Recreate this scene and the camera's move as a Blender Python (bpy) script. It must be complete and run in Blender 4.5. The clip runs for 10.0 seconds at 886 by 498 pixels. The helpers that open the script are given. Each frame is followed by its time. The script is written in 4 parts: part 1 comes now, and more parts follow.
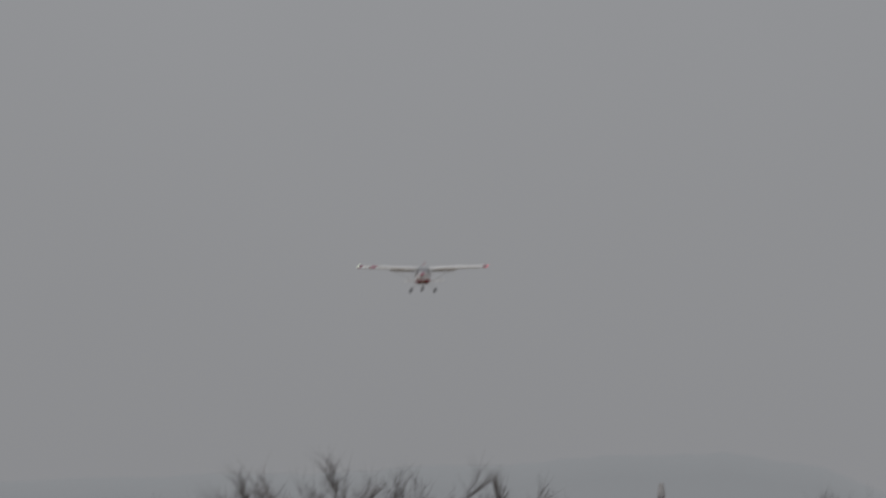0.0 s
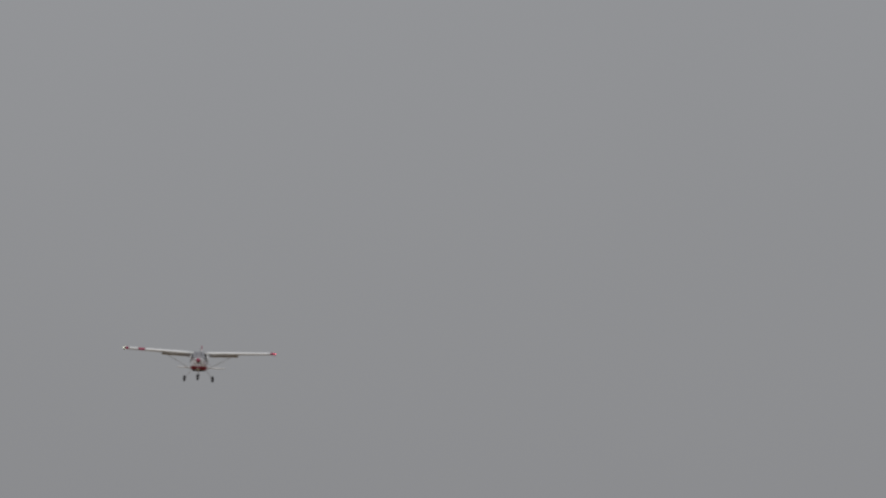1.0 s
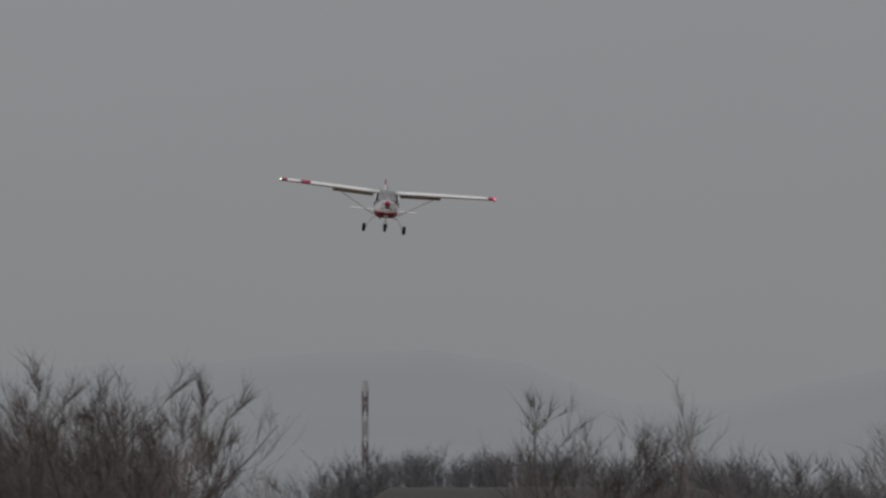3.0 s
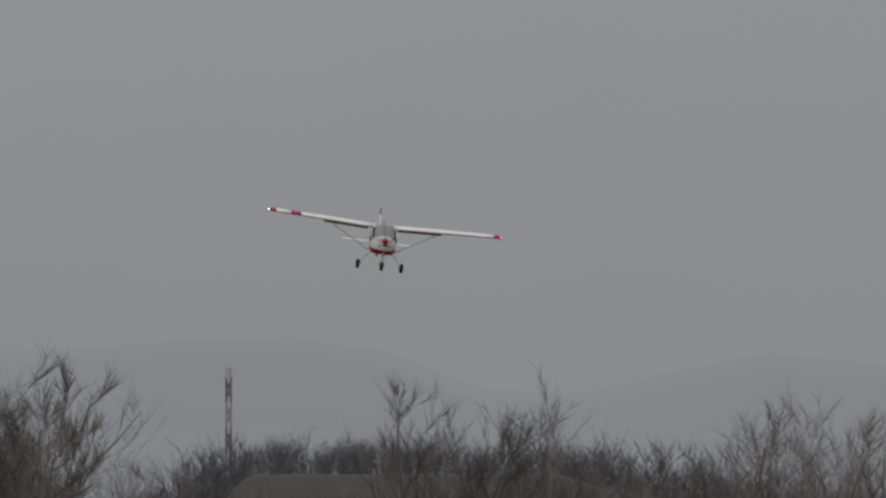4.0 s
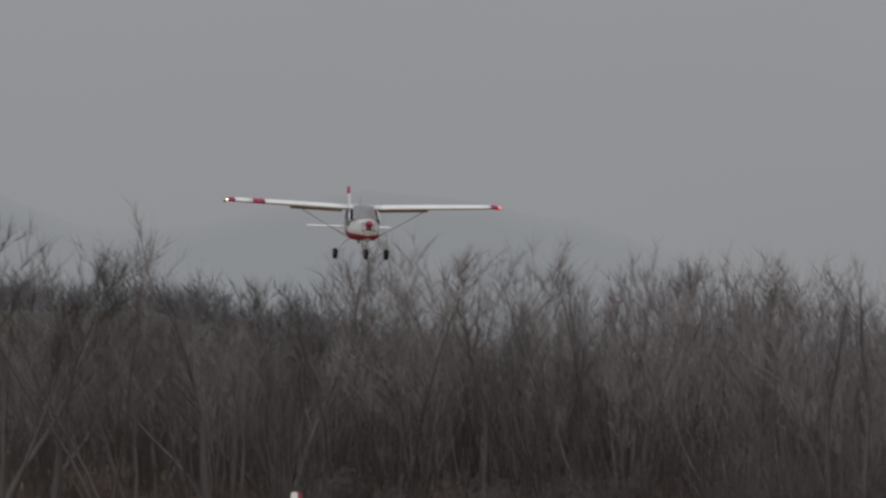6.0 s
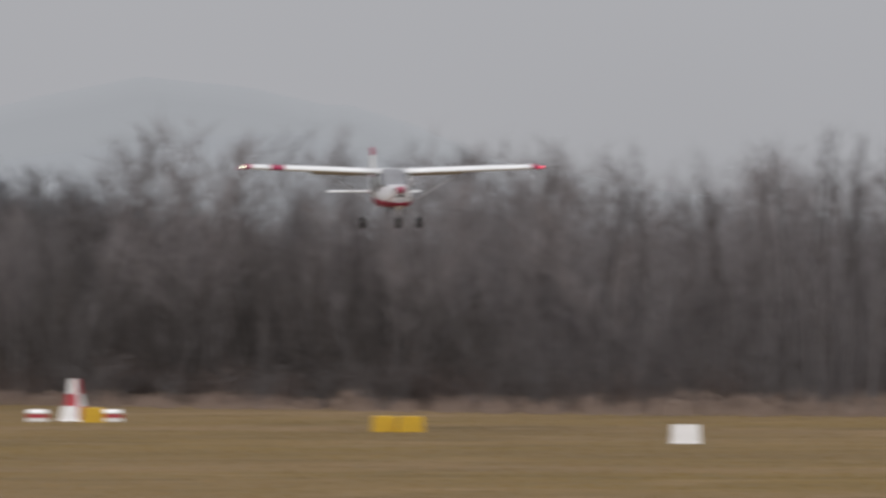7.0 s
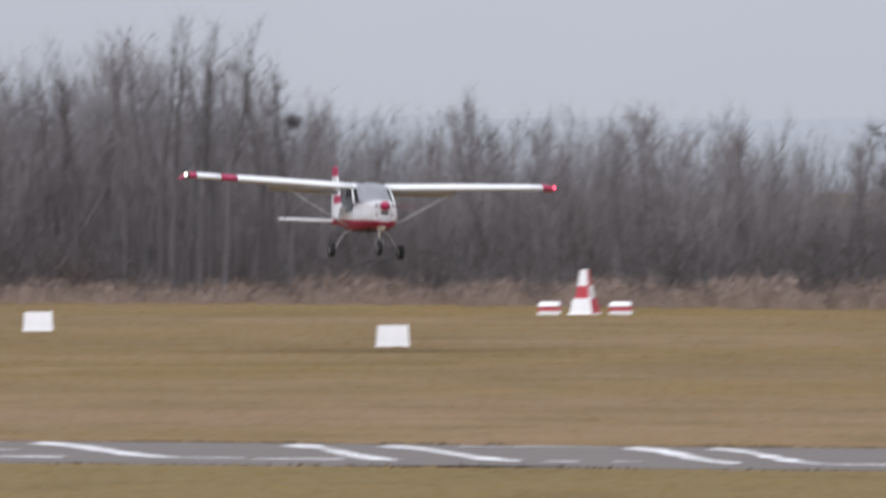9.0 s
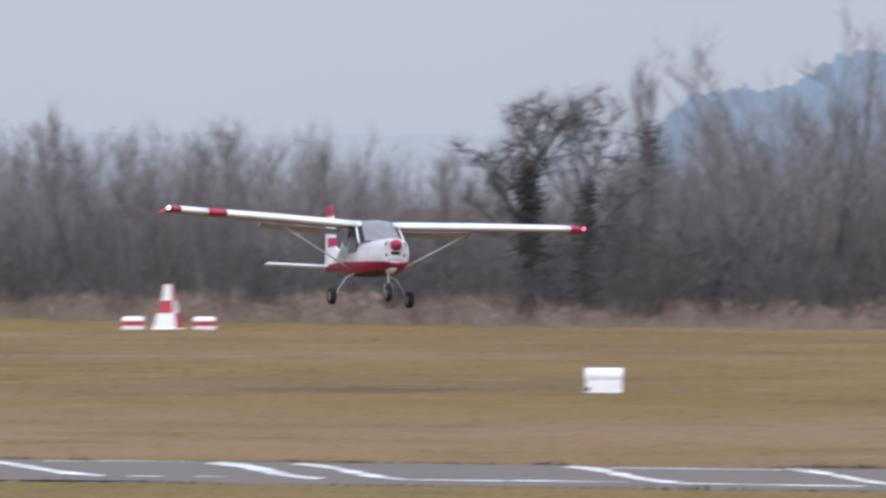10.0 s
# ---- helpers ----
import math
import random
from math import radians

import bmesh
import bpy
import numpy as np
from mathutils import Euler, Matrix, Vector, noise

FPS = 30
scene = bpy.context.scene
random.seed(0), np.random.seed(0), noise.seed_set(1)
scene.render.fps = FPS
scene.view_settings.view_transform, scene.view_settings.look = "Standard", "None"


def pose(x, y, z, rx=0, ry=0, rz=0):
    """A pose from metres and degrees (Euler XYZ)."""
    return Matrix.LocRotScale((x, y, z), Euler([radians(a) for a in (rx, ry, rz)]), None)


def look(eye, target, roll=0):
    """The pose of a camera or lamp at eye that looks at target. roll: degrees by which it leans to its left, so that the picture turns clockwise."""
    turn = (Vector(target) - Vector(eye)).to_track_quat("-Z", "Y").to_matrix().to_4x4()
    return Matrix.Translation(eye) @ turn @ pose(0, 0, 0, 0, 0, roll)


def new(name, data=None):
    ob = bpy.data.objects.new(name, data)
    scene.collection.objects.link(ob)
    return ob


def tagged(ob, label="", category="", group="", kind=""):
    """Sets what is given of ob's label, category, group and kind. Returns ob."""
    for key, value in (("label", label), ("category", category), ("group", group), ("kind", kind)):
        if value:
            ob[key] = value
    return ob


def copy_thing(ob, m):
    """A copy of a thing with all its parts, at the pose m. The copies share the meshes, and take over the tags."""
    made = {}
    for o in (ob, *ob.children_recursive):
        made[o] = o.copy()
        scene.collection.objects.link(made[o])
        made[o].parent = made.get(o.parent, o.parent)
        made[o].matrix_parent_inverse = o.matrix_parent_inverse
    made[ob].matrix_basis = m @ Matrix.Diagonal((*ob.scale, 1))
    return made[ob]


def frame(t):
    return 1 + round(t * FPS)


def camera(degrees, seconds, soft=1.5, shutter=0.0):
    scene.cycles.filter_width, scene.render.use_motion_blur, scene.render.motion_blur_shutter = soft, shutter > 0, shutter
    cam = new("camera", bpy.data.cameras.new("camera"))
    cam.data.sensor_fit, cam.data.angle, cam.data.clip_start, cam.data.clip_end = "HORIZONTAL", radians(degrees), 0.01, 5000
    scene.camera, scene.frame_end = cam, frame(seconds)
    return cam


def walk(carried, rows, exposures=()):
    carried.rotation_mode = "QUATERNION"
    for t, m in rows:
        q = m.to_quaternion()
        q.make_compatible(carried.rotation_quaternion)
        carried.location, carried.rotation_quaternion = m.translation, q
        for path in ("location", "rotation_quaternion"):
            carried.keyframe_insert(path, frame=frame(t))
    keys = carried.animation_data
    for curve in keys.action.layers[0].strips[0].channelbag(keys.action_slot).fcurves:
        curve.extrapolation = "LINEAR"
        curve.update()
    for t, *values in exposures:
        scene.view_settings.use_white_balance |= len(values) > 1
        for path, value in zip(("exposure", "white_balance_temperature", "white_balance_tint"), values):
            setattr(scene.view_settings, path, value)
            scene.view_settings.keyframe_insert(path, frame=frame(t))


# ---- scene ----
# The eye stands still on a low stand beside an airfield; azimuth 0 is +Y, to the right positive.
EYE = (0.0, 0.0, 4.2)
cam = camera(5.4, 10.0, soft=2.5, shutter=0.45)


def aim(pan, tilt, roll):
    return pose(*EYE, 90 + tilt, 0, -pan) @ pose(0, 0, 0, 0, 0, roll)


CAMERA_ROWS = [
    (0.0, -9.523, 2.664, -0.00),
    (0.1, -9.418, 2.771, 0.00),
    (0.2, -9.331, 2.811, 0.00),
    (0.3, -9.204, 2.993, 0.00),
    (0.4, -9.115, 3.091, 0.00),
    (0.5, -8.930, 3.140, 0.00),
    (0.6, -8.935, 3.212, 0.00),
    (0.7, -8.697, 3.234, 0.00),
    (0.8, -8.602, 3.215, 0.00),
    (0.9, -8.476, 3.221, 0.00),
    (1.0, -8.450, 3.220, 0.00),
    (1.1, -8.387, 3.203, 0.00),
    (1.2, -8.216, 3.221, 0.00),
    (1.3, -8.184, 3.180, 0.00),
    (1.4, -8.117, 3.208, 0.00),
    (1.5, -8.000, 3.130, 0.00),
    (1.6, -7.912, 3.035, 0.00),
    (1.7, -7.810, 2.988, 0.00),
    (1.8, -7.819, 2.902, 0.00),
    (1.9, -7.764, 2.702, 0.00),
    (2.0, -7.624, 2.682, -0.00),
    (2.1, -7.155, 2.771, 0.00),
    (2.4, -7.515, 2.650, 0.00),
    (2.5, -7.716, 2.530, 0.08),
    (2.6, -7.670, 2.440, 0.02),
    (2.7, -7.844, 2.080, -0.05),
    (3.8, -6.921, 2.001, -0.31),
    (4.0, -6.883, 1.956, -0.08),
    (4.2, -6.756, 2.003, -0.02),
    (4.4, -6.624, 1.938, -0.01),
    (4.5, -6.566, 1.890, 0.00),
    (4.6, -6.398, 1.769, 0.02),
    (4.7, -6.060, 1.610, 0.04),
    (4.8, -5.901, 1.548, 0.07),
    (5.0, -5.647, 1.488, 0.22),
    (5.3, -5.478, 1.430, 0.10),
    (5.5, -4.940, 1.368, 0.05),
    (5.7, -4.661, 1.184, 0.07),
    (6.8, -3.591, 0.446, -0.11),
    (7.0, -3.065, 0.270, -0.02),
    (7.1, -2.560, 0.268, -0.04),
    (7.2, -2.427, 0.259, -0.07),
    (7.3, -2.400, 0.310, -0.10),
    (7.4, -2.400, 0.366, -0.12),
    (7.5, -2.336, 0.509, -0.29),
    (7.6, -2.014, 0.490, -0.06),
    (7.7, -1.810, 0.393, 0.02),
    (7.8, -1.623, 0.088, 0.11),
    (8.0, -1.213, -0.218, 0.57),
    (8.1, -0.832, -0.076, 0.35),
    (8.2, -0.690, 0.034, 0.10),
    (8.3, -0.428, -0.035, 0.00),
    (8.4, -0.184, -0.293, -0.10),
    (8.5, 0.000, -0.617, -0.17),
    (8.6, 0.059, -0.766, -0.07),
    (8.7, 0.430, -0.642, -0.05),
    (8.8, 0.520, -0.545, -0.04),
    (8.9, 0.762, -0.560, -0.03),
    (9.0, 0.883, -0.419, -0.04),
    (9.1, 1.231, -0.379, -0.04),
    (9.2, 1.553, -0.382, -0.04),
    (9.3, 1.845, -0.435, -0.08),
    (9.4, 1.900, -0.420, -0.12),
    (9.5, 2.160, -0.472, -0.14),
    (9.6, 2.355, -0.462, -0.06),
    (9.8, 2.836, -0.401, 0.04),
    (10.0, 3.419, -0.324, 0.21),
]
walk(cam, [(t, aim(a, b, c)) for t, a, b, c in CAMERA_ROWS],
     exposures=[(0.0, -0.76, 6420, 10), (1.5, -0.80, 6420, 10), (2.5, -0.92, 6450, 10), (4.0, -0.76, 6420, 10), (4.5, -0.77, 6420, 10), (5.5, -0.68, 6420, 10), (5.7, -0.68, 6400, 10),
                (6.8, -0.23, 6420, 11), (7.5, 0.07, 6270, 12), (8.5, 0.16, 6150, 13), (9.0, 0.31, 5960, 13), (10.0, 0.36, 5720, 13)])


def spot(azimuth, distance, z=0.0):
    """The place at a bearing (degrees) and a distance from the foot of the stand."""
    a = radians(azimuth)
    return Vector((distance * math.sin(a), distance * math.cos(a), z))


# ---- world and sun: an even overcast ----
SUN_ELEVATION, SUN_ROTATION = radians(50), radians(203)
world = bpy.data.worlds.new("overcast")
scene.world = world
world.use_nodes = True
wn, wl = world.node_tree.nodes, world.node_tree.links
wn.clear()
w_out, w_add = wn.new("ShaderNodeOutputWorld"), wn.new("ShaderNodeAddShader")
w_sky = wn.new("ShaderNodeTexSky")
w_sky.sky_type, w_sky.sun_disc = "NISHITA", False
w_sky.sun_elevation, w_sky.sun_rotation = SUN_ELEVATION, SUN_ROTATION
w_sky.dust_density = 4.0
w_bg = wn.new("ShaderNodeBackground")
w_bg.inputs["Strength"].default_value = 0.008
wl.new(w_sky.outputs[0], w_bg.inputs["Color"])
w_tc, w_sep, w_map = wn.new("ShaderNodeTexCoord"), wn.new("ShaderNodeSeparateXYZ"), wn.new("ShaderNodeMapRange")
w_map.inputs["From Min"].default_value, w_map.inputs["From Max"].default_value = 0.0, 1.0
w_map.inputs["To Min"].default_value, w_map.inputs["To Max"].default_value = 0.42, 1.15
w_noise = wn.new("ShaderNodeTexNoise")
w_noise.inputs["Scale"].default_value, w_noise.inputs["Detail"].default_value = 9.0, 3.0
w_cloud = wn.new("ShaderNodeMapRange")
w_cloud.inputs["To Min"].default_value, w_cloud.inputs["To Max"].default_value = 0.93, 1.07
w_mul = wn.new("ShaderNodeMath")
w_mul.operation = "MULTIPLY"
w_grey = wn.new("ShaderNodeBackground")
w_grey.inputs["Color"].default_value = (0.985, 0.99, 1.02, 1)
wl.new(w_tc.outputs["Generated"], w_sep.inputs[0])
wl.new(w_tc.outputs["Generated"], w_noise.inputs["Vector"])
wl.new(w_sep.outputs["Z"], w_map.inputs["Value"])
wl.new(w_noise.outputs["Fac"], w_cloud.inputs["Value"])
wl.new(w_map.outputs[0], w_mul.inputs[0])
wl.new(w_cloud.outputs[0], w_mul.inputs[1])
wl.new(w_mul.outputs[0], w_grey.inputs["Strength"])
wl.new(w_bg.outputs[0], w_add.inputs[0])
wl.new(w_grey.outputs[0], w_add.inputs[1])
wl.new(w_add.outputs[0], w_out.inputs["Surface"])

sun = new("sun", bpy.data.lights.new("sun", "SUN"))
sun.data.energy, sun.data.angle, sun.data.color = 1.2, radians(30), (1.0, 0.97, 0.93)
sun.matrix_world = look((-18, -42, 54), (0, 0, 0))


# ---- materials ----
def mat(name, base, rough=0.6, metal=0.0, second=None, scale=6.0, detail=5.0, amount=0.5, bump=0.0, bump_scale=40.0,
        island=0.0, per_object=0.0, coat=0.0, emit=None, emit_strength=0.0, stretch=(1, 1, 1), alpha=1.0, fine=0.0):
    """A principled material: two colours mixed by noise, a finer grain, relief, and a change of tone piece by piece."""
    m = bpy.data.materials.new(name)
    m.use_nodes = True
    n, l = m.node_tree.nodes, m.node_tree.links
    b = n["Principled BSDF"]
    b.inputs["Roughness"].default_value, b.inputs["Metallic"].default_value = rough, metal
    b.inputs["Coat Weight"].default_value, b.inputs["Alpha"].default_value = coat, alpha
    if emit:
        b.inputs["Emission Color"].default_value, b.inputs["Emission Strength"].default_value = (*emit, 1), emit_strength
    tc, mp = n.new("ShaderNodeTexCoord"), n.new("ShaderNodeMapping")
    mp.inputs["Scale"].default_value = stretch
    l.new(tc.outputs["Object"], mp.inputs["Vector"])
    noise_a = n.new("ShaderNodeTexNoise")
    noise_a.inputs["Scale"].default_value, noise_a.inputs["Detail"].default_value = scale, detail
    l.new(mp.outputs[0], noise_a.inputs["Vector"])
    ramp = n.new("ShaderNodeMapRange")
    ramp.inputs["From Min"].default_value, ramp.inputs["From Max"].default_value = 0.36, 0.64
    l.new(noise_a.outputs["Fac"], ramp.inputs["Value"])
    fac = n.new("ShaderNodeMath")
    fac.operation = "MULTIPLY"
    fac.inputs[1].default_value = amount
    l.new(ramp.outputs[0], fac.inputs[0])
    mix = n.new("ShaderNodeMix")
    mix.data_type = "RGBA"
    l.new(fac.outputs[0], mix.inputs["Factor"])
    mix.inputs["A"].default_value, mix.inputs["B"].default_value = (*base, 1), (*(second or [c * 0.7 for c in base]), 1)
    colour = mix.outputs["Result"]

    def tone(source, low, high, colour):
        r, hsv = n.new("ShaderNodeMapRange"), n.new("ShaderNodeHueSaturation")
        r.inputs["To Min"].default_value, r.inputs["To Max"].default_value = low, high
        l.new(source, r.inputs["Value"])
        l.new(r.outputs[0], hsv.inputs["Value"])
        l.new(colour, hsv.inputs["Color"])
        return hsv.outputs[0]
    if fine:
        grain = n.new("ShaderNodeTexNoise")
        grain.inputs["Scale"].default_value, grain.inputs["Detail"].default_value = scale * 14, 2.0
        l.new(mp.outputs[0], grain.inputs["Vector"])
        colour = tone(grain.outputs["Fac"], 1 - fine, 1 + fine, colour)
    if island:
        g = n.new("ShaderNodeNewGeometry")
        colour = tone(g.outputs["Random Per Island"], 1 - island, 1 + island, colour)
    if per_object:
        oi = n.new("ShaderNodeObjectInfo")
        colour = tone(oi.outputs["Random"], 1 - per_object, 1 + per_object, colour)
    l.new(colour, b.inputs["Base Color"])
    if bump:
        nb, bp = n.new("ShaderNodeTexNoise"), n.new("ShaderNodeBump")
        nb.inputs["Scale"].default_value, nb.inputs["Detail"].default_value = bump_scale, 6.0
        l.new(mp.outputs[0], nb.inputs["Vector"])
        l.new(nb.outputs["Fac"], bp.inputs["Height"])
        bp.inputs["Strength"].default_value, bp.inputs["Distance"].default_value = bump, 0.02
        l.new(bp.outputs[0], b.inputs["Normal"])
    return m


WHITE = mat("white_paint", (0.80, 0.80, 0.79), 0.28, second=(0.70, 0.70, 0.68), scale=1.7, amount=0.5, coat=0.3, fine=0.02)
# white greyed down for shade on the fuselage, and mottled
HULL = mat("shaded_hull", (0.68, 0.67, 0.68), 0.32, second=(0.54, 0.53, 0.545), scale=2.6, amount=0.7, coat=0.2, fine=0.04)
RED = mat("red_paint", (0.36, 0.009, 0.070), 0.55, second=(0.30, 0.011, 0.058), scale=2.0, fine=0.03)
# pale grey base colour stands in for sky reflected in the screen
GLASS = mat("cabin_glazing", (0.47, 0.47, 0.49), 0.2, second=(0.36, 0.36, 0.38), scale=1.6, amount=0.6, coat=0.5)
SIDE_GLASS = mat("side_glazing", (0.022, 0.023, 0.026), 0.3)
BLACK = mat("black_opening", (0.012, 0.012, 0.013), 0.7)
RUBBER = mat("tyre_rubber", (0.014, 0.014, 0.015), 0.9, second=(0.028, 0.026, 0.025), scale=9.0, amount=0.5)
ALLOY = mat("light_alloy", (0.34, 0.34, 0.35), 0.5, metal=0.5, scale=8.0, amount=0.3)
STRUT = mat("strut_grey", (0.50, 0.50, 0.51), 0.45, scale=5.0, amount=0.3)
# shade put into the grey of wing undersides; the cowl slot shares it
SHADE_GREY = mat("shade_grey", (0.34, 0.34, 0.37), 0.6, second=(0.27, 0.27, 0.30), scale=3.0)
# white greyed down: shade under the wing painted onto the flap
FLAP = mat("shaded_flap", (0.44, 0.43, 0.42), 0.5, second=(0.36, 0.35, 0.345), scale=3.0)
LENS = mat("dark_green_lens", (0.030, 0.045, 0.026), 0.2, coat=0.4)
DARK_BELLY = mat("dark_belly", (0.045, 0.030, 0.033), 0.8, second=(0.028, 0.024, 0.026), scale=3.0)
LIGHT_GREEN = mat("nav_light_green", (0.7, 0.8, 0.6), 0.2, emit=(0.93, 1.0, 0.74), emit_strength=3.6)
LIGHT_RED = mat("nav_light_red", (0.8, 0.1, 0.15), 0.2, emit=(1.0, 0.07, 0.14), emit_strength=3.0)
BLUR_RED = mat("whirling_blade", (0.30, 0.05, 0.06), 0.5, alpha=0.07)
MARK_WHITE = mat("marker_white", (0.90, 0.89, 0.88), 0.5, second=(0.78, 0.77, 0.74), scale=3.5, amount=0.5, fine=0.03)
MARK_RED = mat("marker_red", (0.50, 0.05, 0.07), 0.55, second=(0.40, 0.06, 0.07), scale=4.0, fine=0.05)
MARK_YELLOW = mat("marker_yellow", (0.66, 0.40, 0.02), 0.5, second=(0.50, 0.29, 0.02), scale=4.0, fine=0.05)
VERGE = mat("dark_edge_grass", (0.085, 0.060, 0.034), 0.95, second=(0.050, 0.038, 0.024), scale=0.8, island=0.4)
ASPHALT = mat("old_asphalt", (0.142, 0.119, 0.103), 0.95, second=(0.100, 0.085, 0.075), scale=0.35, fine=0.15, stretch=(1, 3, 1), bump=0.2)
PAINT = mat("road_paint", (0.80, 0.79, 0.77), 0.7, second=(0.36, 0.34, 0.325), scale=1.1, amount=0.95, fine=0.15)
BARK = mat("grey_bark", (0.138, 0.124, 0.122), 0.9, second=(0.082, 0.074, 0.074), scale=2.2, per_object=0.18, fine=0.15, bump=0.3)
TWIG = mat("winter_twigs", (0.230, 0.206, 0.204), 0.9, second=(0.155, 0.140, 0.140), scale=0.8, per_object=0.28, island=0.25)
DARK_BARK = mat("dark_bark", (0.122, 0.110, 0.109), 0.9, second=(0.074, 0.067, 0.067), scale=2.0, per_object=0.2, fine=0.15)
DEEP = mat("deep_wood", (0.246, 0.226, 0.228), 0.9, second=(0.158, 0.145, 0.148), scale=0.15, island=0.3)
IVY = mat("ivy_leaf", (0.066, 0.062, 0.058), 0.8, second=(0.042, 0.040, 0.038), scale=1.5, island=0.35)
THICKET = mat("thicket_stems", (0.150, 0.134, 0.132), 0.95, second=(0.085, 0.077, 0.077), scale=0.2, island=0.4)
# thicket stems darkened: dimness of the left belt put into the colour
DARKENED = mat("darkened_stems", (0.072, 0.061, 0.056), 0.95, second=(0.041, 0.036, 0.035), scale=0.2, island=0.4)
BRIAR = mat("dark_briar", (0.115, 0.088, 0.078), 0.95, second=(0.058, 0.046, 0.044), scale=0.25, island=0.4)
BRAMBLE = mat("bramble_canes", (0.215, 0.170, 0.158), 0.95, second=(0.115, 0.092, 0.090), scale=0.15, island=0.4)
REED = mat("dry_tall_grass", (0.305, 0.230, 0.184), 0.95, second=(0.280, 0.215, 0.182), scale=0.2, island=0.2)
NEST = mat("nest_twigs", (0.100, 0.088, 0.086), 0.95, island=0.3)
# blue-grey haze mixed into the colour of the wood on the bank
HAZED_WOOD = mat("hazed_wood", (0.142, 0.140, 0.147), 0.95, second=(0.085, 0.086, 0.092), scale=0.2, island=0.35)
STEEL_RED = mat("mast_red", (0.205, 0.168, 0.174), 0.6)
STEEL_WHITE = mat("mast_white", (0.40, 0.40, 0.415), 0.6)


def meadow(name, spread=0.0):
    """Winter turf: straw, tan and olive in broad mown bands and patches."""
    m = bpy.data.materials.new(name)
    m.use_nodes = True
    n, l = m.node_tree.nodes, m.node_tree.links
    b = n["Principled BSDF"]
    b.inputs["Roughness"].default_value = 0.95
    b.inputs["Specular IOR Level"].default_value = 0.1
    g = n.new("ShaderNodeNewGeometry")

    def field(stretch, scale, low, high):
        mp, tx, r = n.new("ShaderNodeMapping"), n.new("ShaderNodeTexNoise"), n.new("ShaderNodeMapRange")
        mp.inputs["Scale"].default_value = stretch
        mp.inputs["Rotation"].default_value = (0, 0, radians(12))
        tx.inputs["Scale"].default_value, tx.inputs["Detail"].default_value = scale, 2.6
        r.inputs["From Min"].default_value, r.inputs["From Max"].default_value = low, high
        l.new(g.outputs["Position"], mp.inputs["Vector"])
        l.new(mp.outputs[0], tx.inputs["Vector"])
        l.new(tx.outputs["Fac"], r.inputs["Value"])
        return r.outputs[0]

    def blend(a, c, f):
        x = n.new("ShaderNodeMix")
        x.data_type = "RGBA"
        l.new(f, x.inputs["Factor"])
        if hasattr(a, "links"):
            l.new(a, x.inputs["A"])
        else:
            x.inputs["A"].default_value = (*a, 1)
        x.inputs["B"].default_value = (*c, 1)
        return x.outputs["Result"]
    c = blend((0.178, 0.119, 0.054), (0.172, 0.114, 0.041), field((0.8, 0.9, 1), 0.03, 0.40, 0.60))
    c = blend(c, (0.216, 0.145, 0.084), field((0.8, 0.9, 1), 0.045, 0.50, 0.72))
    c = blend(c, (0.146, 0.099, 0.045), field((1.0, 0.8, 1), 0.06, 0.48, 0.74))
    c = blend(c, (0.152, 0.112, 0.050), field((3.0, 0.6, 1), 0.5, 0.50, 0.90))
    c = blend(c, (0.118, 0.083, 0.037), field((0.8, 1.0, 1), 0.17, 0.52, 0.78))
    c = blend(c, (0.232, 0.160, 0.088), field((0.9, 1.0, 1), 0.26, 0.56, 0.84))
    # a drier margin beyond the paved strip, greener turf on its near side
    dot, dry, green = n.new("ShaderNodeVectorMath"), n.new("ShaderNodeMapRange"), n.new("ShaderNodeMapRange")
    dot.operation = "DOT_PRODUCT"
    dot.inputs[1].default_value = (-5.0 / 15.243, -14.4 / 15.243, 0)
    l.new(g.outputs["Position"], dot.inputs[0])
    edge_at = -148.9 * 14.4 / 15.243
    for node, a0, a1, top in ((dry, -46, -22, 0.62), (green, 7, 11, 0.70)):
        node.interpolation_type = "SMOOTHSTEP"
        node.inputs["From Min"].default_value, node.inputs["From Max"].default_value = edge_at + a0, edge_at + a1
        node.inputs["To Max"].default_value = top
        l.new(dot.outputs["Value"], node.inputs["Value"])
    patchy = n.new("ShaderNodeMath")
    patchy.operation = "MULTIPLY"
    l.new(dry.outputs[0], patchy.inputs[0])
    l.new(field((0.8, 0.9, 1), 0.12, 0.25, 0.60), patchy.inputs[1])
    c = blend(c, (0.222, 0.148, 0.090), patchy.outputs[0])
    c = blend(c, (0.160, 0.118, 0.042), green.outputs[0])
    c = blend(c, (0.108, 0.079, 0.035), field((1.0, 1.0, 1), 0.42, 0.54, 0.92))
    r, hsv = n.new("ShaderNodeMapRange"), n.new("ShaderNodeHueSaturation")
    r.inputs["To Min"].default_value, r.inputs["To Max"].default_value = 1 - spread, 1 + spread
    l.new(g.outputs["Random Per Island"], r.inputs["Value"])
    l.new(r.outputs[0], hsv.inputs["Value"])
    l.new(c, hsv.inputs["Color"])
    hsv.inputs["Saturation"].default_value = 1.0
    l.new(hsv.outputs[0], b.inputs["Base Color"])
    return m


MEADOW = meadow("meadow_ground")
BLADES = meadow("meadow_blades", 0.10)
BANK = mat("bank_turf", (0.050, 0.046, 0.037), 0.95, second=(0.036, 0.034, 0.028), scale=0.05, fine=0.1)


# ---- mesh helpers ----
def mesh_ob(name, verts, faces, material, parent=None, label="", smooth=False, m=None):
    me = bpy.data.meshes.new(name)
    me.from_pydata([tuple(v) for v in verts], [], faces)
